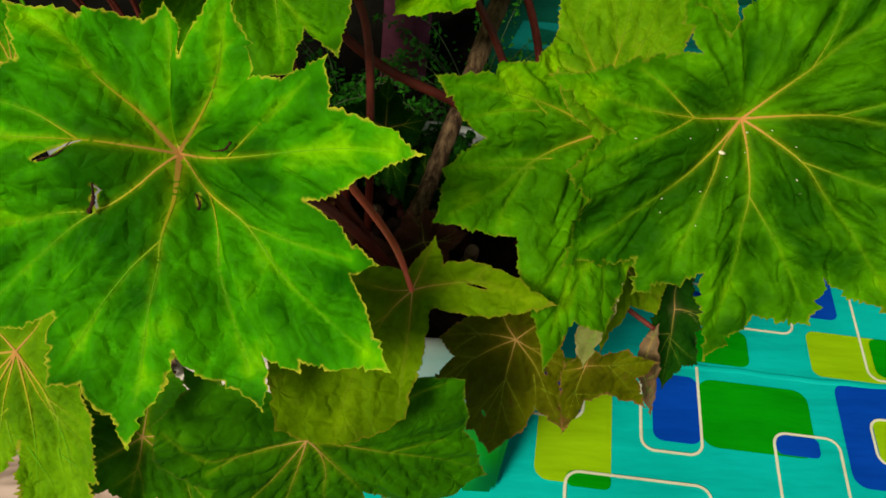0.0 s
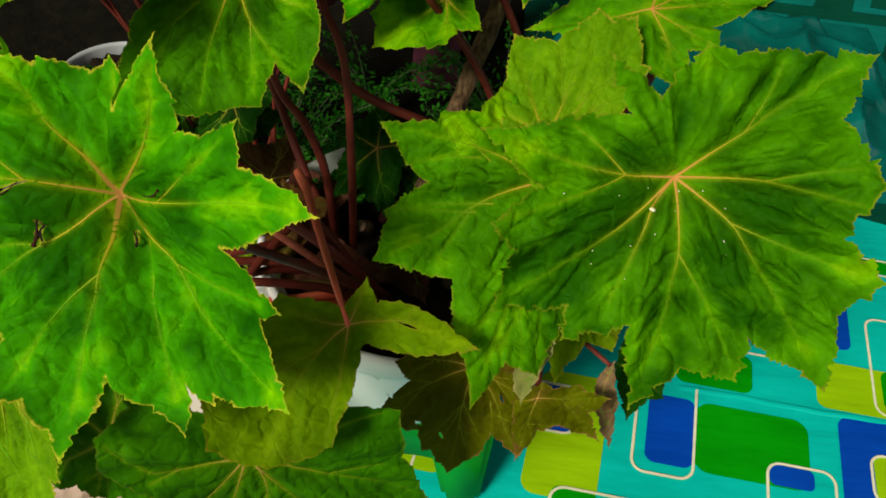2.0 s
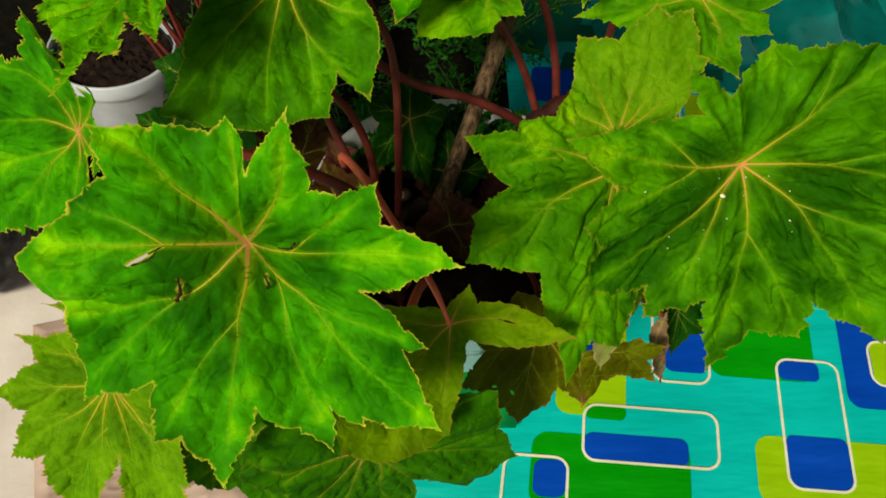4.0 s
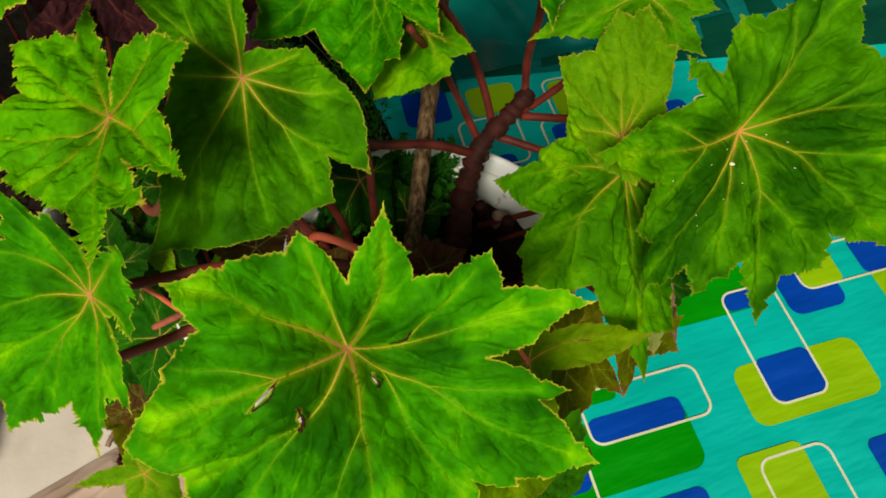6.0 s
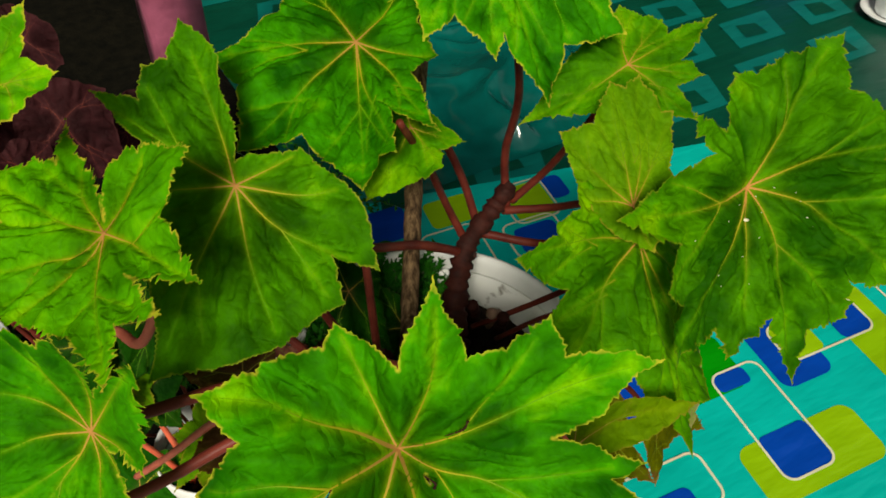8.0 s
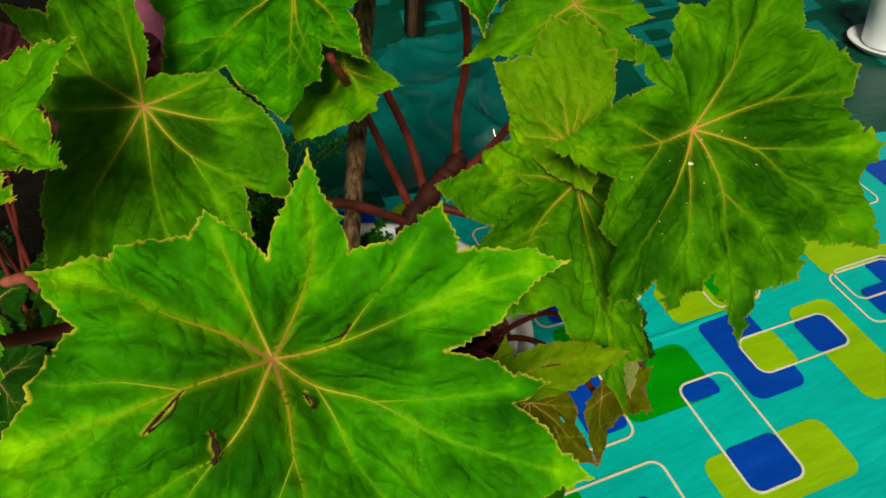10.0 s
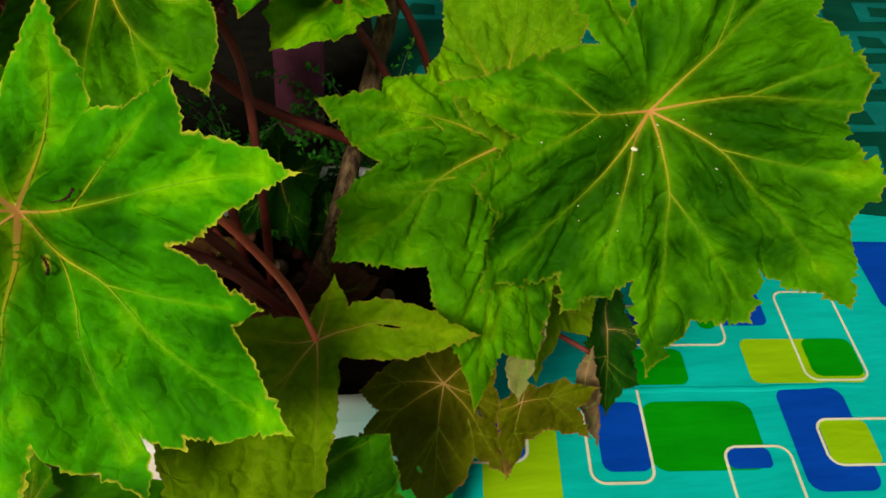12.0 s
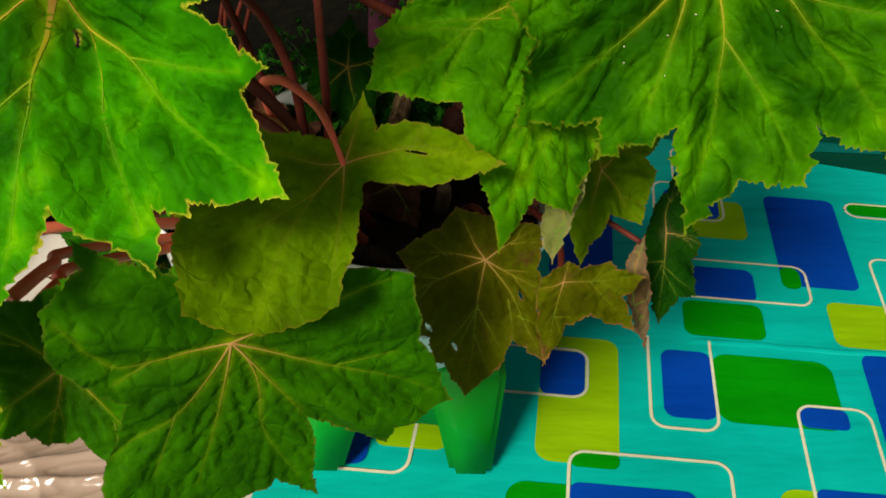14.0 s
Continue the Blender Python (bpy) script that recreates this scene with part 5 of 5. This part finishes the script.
def fern(x, y, z, seed, fronds, reach, name="fern", label="feathery dark green fern growing behind the pot"):
    rng = np.random.RandomState(seed)
    ob = thing(name, (x, y, z), label, "fern", "ferns behind the pot")
    for f in range(fronds):
        w = rng.uniform(0, 2 * math.pi)
        L = reach * rng.uniform(0.7, 1.15)
        out = np.array((math.cos(w), math.sin(w), 0.0))
        side = np.array((-math.sin(w), math.cos(w), 0.0))
        up = rng.uniform(0.7, 1.2)
        s = np.linspace(0, 1, 12)
        line = np.array((x, y, z)) + out * (L * 0.75 * s ** 1.3)[:, None] + np.array((0, 0, 1.0)) * (L * up * (s - 0.45 * s ** 2.4))[:, None]
        rib = tube("frond", [line[0], line[4], line[8], line[11]], 0.0016, 0.0006, FERN_STEM, sides=5, seed=f)
        under(rib, ob)
        verts, faces = [], []
        for i in range(70):
            q = rng.uniform(0.15, 1.0)
            k = q * 11
            a = line[int(min(k, 10))] + (line[int(min(k, 10)) + 1] - line[int(min(k, 10))]) * (k % 1)
            p = a + side * rng.uniform(-1, 1) * 0.035 * (1.15 - q) * (reach / 0.25) + np.array((0, 0, 1)) * rng.uniform(-0.006, 0.008)
            r = rng.uniform(0.003, 0.0065)
            d = rng.normal(size=3)
            d /= np.linalg.norm(d)
            e = np.cross(d, rng.normal(size=3))
            e /= np.linalg.norm(e)
            o = len(verts)
            verts += [tuple(p - d * r * 1.4), tuple(p + e * r * 0.6), tuple(p + d * r * 1.4), tuple(p - e * r * 0.6)]
            faces.append((o, o + 1, o + 2, o + 3))
        tagged(sheet("foliage", verts, faces, FERN, rib), kind="stuff")
    return ob


for i, (x, y, n, reach) in enumerate(((-0.10, 1.06, 26, 0.19), (0.02, 1.10, 24, 0.16), (0.13, 1.10, 24, 0.20), (-0.22, 1.12, 22, 0.26), (0.16, 1.32, 20, 0.27), (-0.10, 1.35, 18, 0.22), (-0.38, 1.2, 16, 0.28))):
    fern(x, y, 0.02, 40 + i, n, reach)
for i, (x, y) in enumerate(((0.015, 0.768), (-0.035, 0.758), (0.055, 0.765), (0.090, 0.755))):
    fern(x, y, 0.345, 60 + i, 16, 0.095, label="small dark fern growing at the rim inside the pot")

# ---------------------------------------------------------------- dark red foliage
PURPLE = leaf_material("leaf_purple", (0.016, 0.005, 0.006), (0.038, 0.011, 0.013), (0.075, 0.026, 0.030), (0.1, 0.03, 0.03), (0.06, 0.02, 0.02), 0.6, 0.15)
red_plant = thing("red_leaf_plant", (-0.30, 1.05, 0.02), "dusky purple-red foliage plant in the shade", "plant")
rng = random.Random(4)
for i in range(16):
    cx, cy, cz = -0.52 + 0.062 * (i % 8) + rng.uniform(-0.02, 0.02), 0.97 + 0.09 * (i // 8) + rng.uniform(-0.03, 0.03), 0.60 + rng.uniform(-0.12, 0.07)
    L = rng.uniform(0.065, 0.10)
    w = rng.uniform(230, 310)
    leaf(red_plant, (cx, cy, cz), (rng.uniform(-0.5, 0.4), -0.7, rng.uniform(0.2, 0.7)), [(w, L, -0.01, w + 45, L * 0.55), (w + 85, L * 0.62, 0.0, w + 140, L * 0.5), (w + 180, L * 0.4, 0.0, w + 220, L * 0.5), (w + 275, L * 0.62, 0.0, w + 315, L * 0.55)], PURPLE, 60 + i, PETIOLE, step=0.004, teeth=0.001)
    under(tube("stalk", [(-0.30 + 0.02 * (i % 5), 1.05, 0.02), (cx * 0.6 - 0.12, 1.07, 0.35), (cx, cy + 0.01, cz)], 0.004, 0.0025, PETIOLE, sides=7, seed=i), red_plant)

# ---------------------------------------------------------------- pots and litter beside the plant
def simple_pot(x, y, r, h, material, label, foot=0.72, group="", saucer=False, fill=True, z=0.0, thick=0.005, level=0.82):
    ob = thing("plant_pot", (x, y, z), label, "plant pot", group)
    z0 = z + (0.012 if saucer else 0.0)
    under(turned("pot_wall", [(0.0, 0.0), (r * foot, 0.0), (r * foot + 0.003, 0.004), (r * 0.93, h * 0.84), (r * 0.95, h * 0.86), (r * 0.95 - thick, h * 0.86), (r * foot - thick, 0.01), (0, 0.008)], material, at=(x, y, z0), sides=48), ob)
    under(turned("rim", [(r * 0.955, h * 0.85), (r * 0.99, h * 0.86), (r, h * 0.9), (r, h * 0.985), (r * 0.985, h), (r * 0.955, h), (r * 0.94, h * 0.97), (r * 0.94, h * 0.87)], material, at=(x, y, z0), sides=48), ob)
    if saucer:
        under(turned("saucer", [(0.0, 0.001), (r * 0.95, 0.001), (r * 1.2, 0.018), (r * 1.24, 0.021), (r * 1.22, 0.024), (r * 0.95, 0.008), (0, 0.008)], WHITE, at=(x, y, z), sides=48), ob)
    if fill:
        tagged(soil_disc(x, y, z0 + h * level, r * (foot + (0.93 - foot) * level / 0.84) - thick, seed=int(x * 90) % 97), "dark potting soil", "soil", kind="stuff")
    return ob


BLUE_PL = plain("blue_plastic", (0.010, 0.12, 0.42), (0.014, 0.16, 0.52), 14, 0.4)
WHITE_RIB = plain("white_glaze", (0.62, 0.66, 0.66), (0.74, 0.77, 0.77), 20, 0.35)
simple_pot(-0.180, 0.795, 0.077, 0.215, WHITE, "white plastic pot with dark soil beside the begonia")
simple_pot(-0.478, 1.112, 0.102, 0.215, plain("grey_plastic", (0.34, 0.36, 0.37), (0.46, 0.48, 0.49), 20, 0.4), "pale grey plastic pot at the edge of the bed", level=0.92)
simple_pot(1.98, 1.40, 0.085, 0.19, WHITE_RIB, "ribbed white pot standing in a white saucer", saucer=True)
simple_pot(2.16, 1.98, 0.115, 0.22, BLUE_PL, "blue pot standing in a white saucer", saucer=True, foot=0.8)

# leaves of a seedling in the small pot, and dark growth round it
seedling = thing("seedling", (-0.185, 0.80, 0.19), "small olive and dark green begonia seedling in the white pot", "plant")
for k, (at, way, size, m) in enumerate((((-0.188, 0.765, 0.245), (0.0, -0.5, 0.85), 0.046, LEAF_OLIVE), ((-0.235, 0.815, 0.33), (-0.2, -0.7, 0.6), 0.062, LEAF_DEEP_SHADE), ((-0.205, 0.850, 0.40), (0.1, -0.8, 0.5), 0.066, LEAF_DEEP_SHADE), ((-0.280, 0.780, 0.205), (-0.2, -0.6, 0.75), 0.075, LEAF_SHADED), ((-0.295, 0.870, 0.20), (-0.2, -0.6, 0.75), 0.065, LEAF_SHADED), ((-0.290, 0.700, 0.14), (0.1, -0.6, 0.75), 0.060, LEAF_BRONZE), ((-0.345, 0.835, 0.115), (-0.1, -0.5, 0.85), 0.080, LEAF_SHADED), ((-0.350, 0.755, 0.075), (0.0, -0.4, 0.9), 0.055, LEAF_BRONZE), ((-0.262, 0.870, 0.30), (-0.2, -0.7, 0.6), 0.060, LEAF_BRONZE), ((-0.155, 0.735, 0.30), (0.1, -0.6, 0.8), 0.040, LEAF_YOUNG), ((-0.285, 0.850, 0.40), (-0.3, -0.7, 0.6), 0.050, LEAF_DEEP_SHADE))):
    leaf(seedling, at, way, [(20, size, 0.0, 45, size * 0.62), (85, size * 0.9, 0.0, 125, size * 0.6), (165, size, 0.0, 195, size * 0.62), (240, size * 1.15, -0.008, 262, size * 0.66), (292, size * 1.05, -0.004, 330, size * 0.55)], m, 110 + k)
    under(tube("stalk", [(-0.185, 0.80, 0.18), ((at[0] - 0.185) / 2, (at[1] + 0.80) / 2 + 0.015, (at[2] + 0.2) / 2), (at[0], at[1] + 0.003, at[2] - 0.004)], 0.0028, 0.002, PETIOLE, sides=7, seed=k), seedling)


def paper_scrap(x, y, z, size, seed):
    """A torn, crumpled scrap of white paper."""
    rng = np.random.RandomState(seed)
    verts = [(x, y, z + 0.35 * size)]
    for ring in (0.5, 1.0):
        for k in range(14):
            w = 2 * math.pi * k / 14
            r = size * ring * rng.uniform(0.6, 1.15)
            verts.append((x + r * math.cos(w), y + 0.7 * r * math.sin(w), z + size * (0.30 if ring < 1 else 0.12) * rng.uniform(0.0, 1.6)))
    faces = [(0, 1 + k, 1 + (k + 1) % 14) for k in range(14)] + [(1 + k, 15 + k, 15 + (k + 1) % 14, 1 + (k + 1) % 14) for k in range(14)]
    tagged(sheet("paper_scrap", verts, faces, WHITE, smooth=False), "torn crumpled scrap of white paper on the shade-black ground bed", "paper", "paper scraps")


paper_scrap(-0.365, 1.085, 0.012, 0.036, 3)
paper_scrap(-0.270, 1.035, 0.010, 0.017, 5)

# husks on the floor beside the small pot
husks = thing("leaf_litter", (-0.325, 0.79, 0.0), "brown curled husks lying on the floor beside the pot", "leaf litter")
rng = random.Random(21)
for k in range(34):
    x, y = -0.325 + rng.uniform(-0.07, 0.06), 0.80 + rng.uniform(-0.09, 0.08)
    w = rng.uniform(0, 6.28)
    L = rng.uniform(0.012, 0.026)
    under(tube("husk", [(x - L * math.cos(w), y - L * math.sin(w), 0.004), (x, y, 0.006 + rng.uniform(0.002, 0.012)), (x + L * math.cos(w), y + L * math.sin(w), 0.004)], 0.005, 0.003, HUSK if k % 3 else STEM, sides=7, knobs=0.4, seed=k), husks)

FILM = plain("brown_film", (0.36, 0.24, 0.175), (0.54, 0.40, 0.31), 8, 0.10, relief=0.001, fine=60, spec=1.0)


def film_lumps(u, w):
    """Sharp crumples of thin film, most of them running along it."""
    bend = 0.25 * noise.noise(Vector((u * 7, w * 7, 1)))
    ridge = lambda p: (1 - min(1.0, abs(noise.noise(p)) * 2.6)) ** 2.2
    long = ridge(Vector((u * 3 + bend, w * 15 + bend, 0.4)))
    cross = ridge(Vector((u * 11 + bend, w * 6, 5.4)))
    small = ridge(Vector((u * 18, w * 52 + bend, 9.1)))
    edge = min(1.0, u / 0.02, (0.275 - u) / 0.02, w / 0.02, (0.36 - w) / 0.02)
    return -0.003 + max(0.0, edge) * (0.005 + 0.011 * long + 0.0035 * cross + 0.0022 * small)


sheet_brown = grid_plane("plastic_sheet", 0.0, 0.275, 0.0, 0.36, 0.0, FILM, 120, 150, film_lumps)
sheet_brown.matrix_world = pose(-0.475, 0.370, 0.0, rz=15)
tagged(sheet_brown, "crumpled shiny brown plastic sheet lying on the floor", "plastic sheet")

ROCK = plain("dark_rock", (0.02, 0.018, 0.016), (0.10, 0.095, 0.09), 50, 0.9, relief=0.01, fine=60)
for i, (x, y, r) in enumerate(((-0.66, 0.82, 0.085), (-0.60, 0.95, 0.06), (-0.78, 0.94, 0.08))):
    bm = bmesh.new()
    bmesh.ops.create_icosphere(bm, subdivisions=4, radius=r)
    for v in bm.verts:
        q = v.co.normalized()
        v.co *= 1 + 0.22 * noise.noise(q * 1.7 + Vector((i * 3, 0, 0))) + 0.10 * noise.noise(q * 5)
        v.co.z *= 0.75
    low = min(v.co.z for v in bm.verts)
    bmesh.ops.translate(bm, vec=(x, y, -low - 0.004), verts=bm.verts)
    tagged(part("rock", bm, ROCK), "rough dark stone lying on the cement floor", "rock", "rocks on the floor")

# little plants in the side pots
sprout = thing("young_begonia", (-0.213, 0.778, 0.155), "young begonia with yellowish serrated leaves in the side pot", "plant")
for i, (at, nrm, m, size) in enumerate((((-0.19, 0.735, 0.30), (0.1, -0.6, 0.8), LEAF_YOUNG, 0.052), ((-0.135, 0.745, 0.37), (0.0, -0.5, 0.85), LEAF_WINE, 0.075), ((-0.25, 0.83, 0.34), (-0.2, -0.5, 0.85), LEAF_YOUNG, 0.05), ((-0.30, 0.78, 0.36), (-0.2, -0.5, 0.85), LEAF_DEEP_SHADE, 0.07), ((-0.21, 0.86, 0.36), (0.1, -0.5, 0.85), LEAF_DEEP_SHADE, 0.07))):
    leaf(sprout, at, nrm, [(a, size * (0.8 + 0.25 * ((a * 7 + i) % 3)), 0.0, a + 30, size * 0.55) for a in (15, 80, 150, 215, 285)], m, 80 + i, VEIN_RED, teeth=0.002)
    under(tube("petiole", [(-0.213, 0.778, 0.155), ((at[0] - 0.213) / 2, (at[1] +0.778) / 2, (at[2] + 0.20) / 2), (at[0], at[1] + 0.002, at[2] - 0.003)], 0.004, 0.003, PETIOLE_PINK, sides=8, seed=i), sprout)

bm = bmesh.new()
bmesh.ops.create_cube(bm, size=1, matrix=pose(0.80, 2.02, 0.60) @ Matrix.Diagonal((0.045, 0.045, 1.2, 1)))
bmesh.ops.bevel(bm, geom=bm.edges[:], offset=0.006, segments=2, affect="EDGES")
tagged(part("pole", bm, STAKE), "square brown wooden pole standing on the dark cloth", "pole")

low = thing("low_begonia", (-0.268, 0.805, 0.0), "small begonia growing close to the floor beside the side pot, leaves darkened for shade", "plant")
for i, (at, size, m) in enumerate((((-0.268, 0.755, 0.14), 0.062, LEAF_DEEP_SHADE), ((-0.217, 0.7, 0.13), 0.058, LEAF_SHADE_DARK), ((-0.328, 0.735, 0.12), 0.055, LEAF_WINE))):
    leaf(low, at, (-0.1 + 0.1 * i, -0.75, 0.6), [(a + 9 * i, size * (0.75 + 0.2 * ((a + i) % 3)), 0.0, a + 32 + 9 * i, size * 0.55) for a in (12, 82, 150, 220, 290)], m, 90 + i, VEIN_RED, mesh=0.004)
    under(tube("petiole", [(-0.268, 0.805, -0.004), (at[0], at[1] + 0.03, at[2] * 0.6), (at[0], at[1] + 0.002, at[2] - 0.003)], 0.0035, 0.0025, PETIOLE, sides=8, seed=i), low)
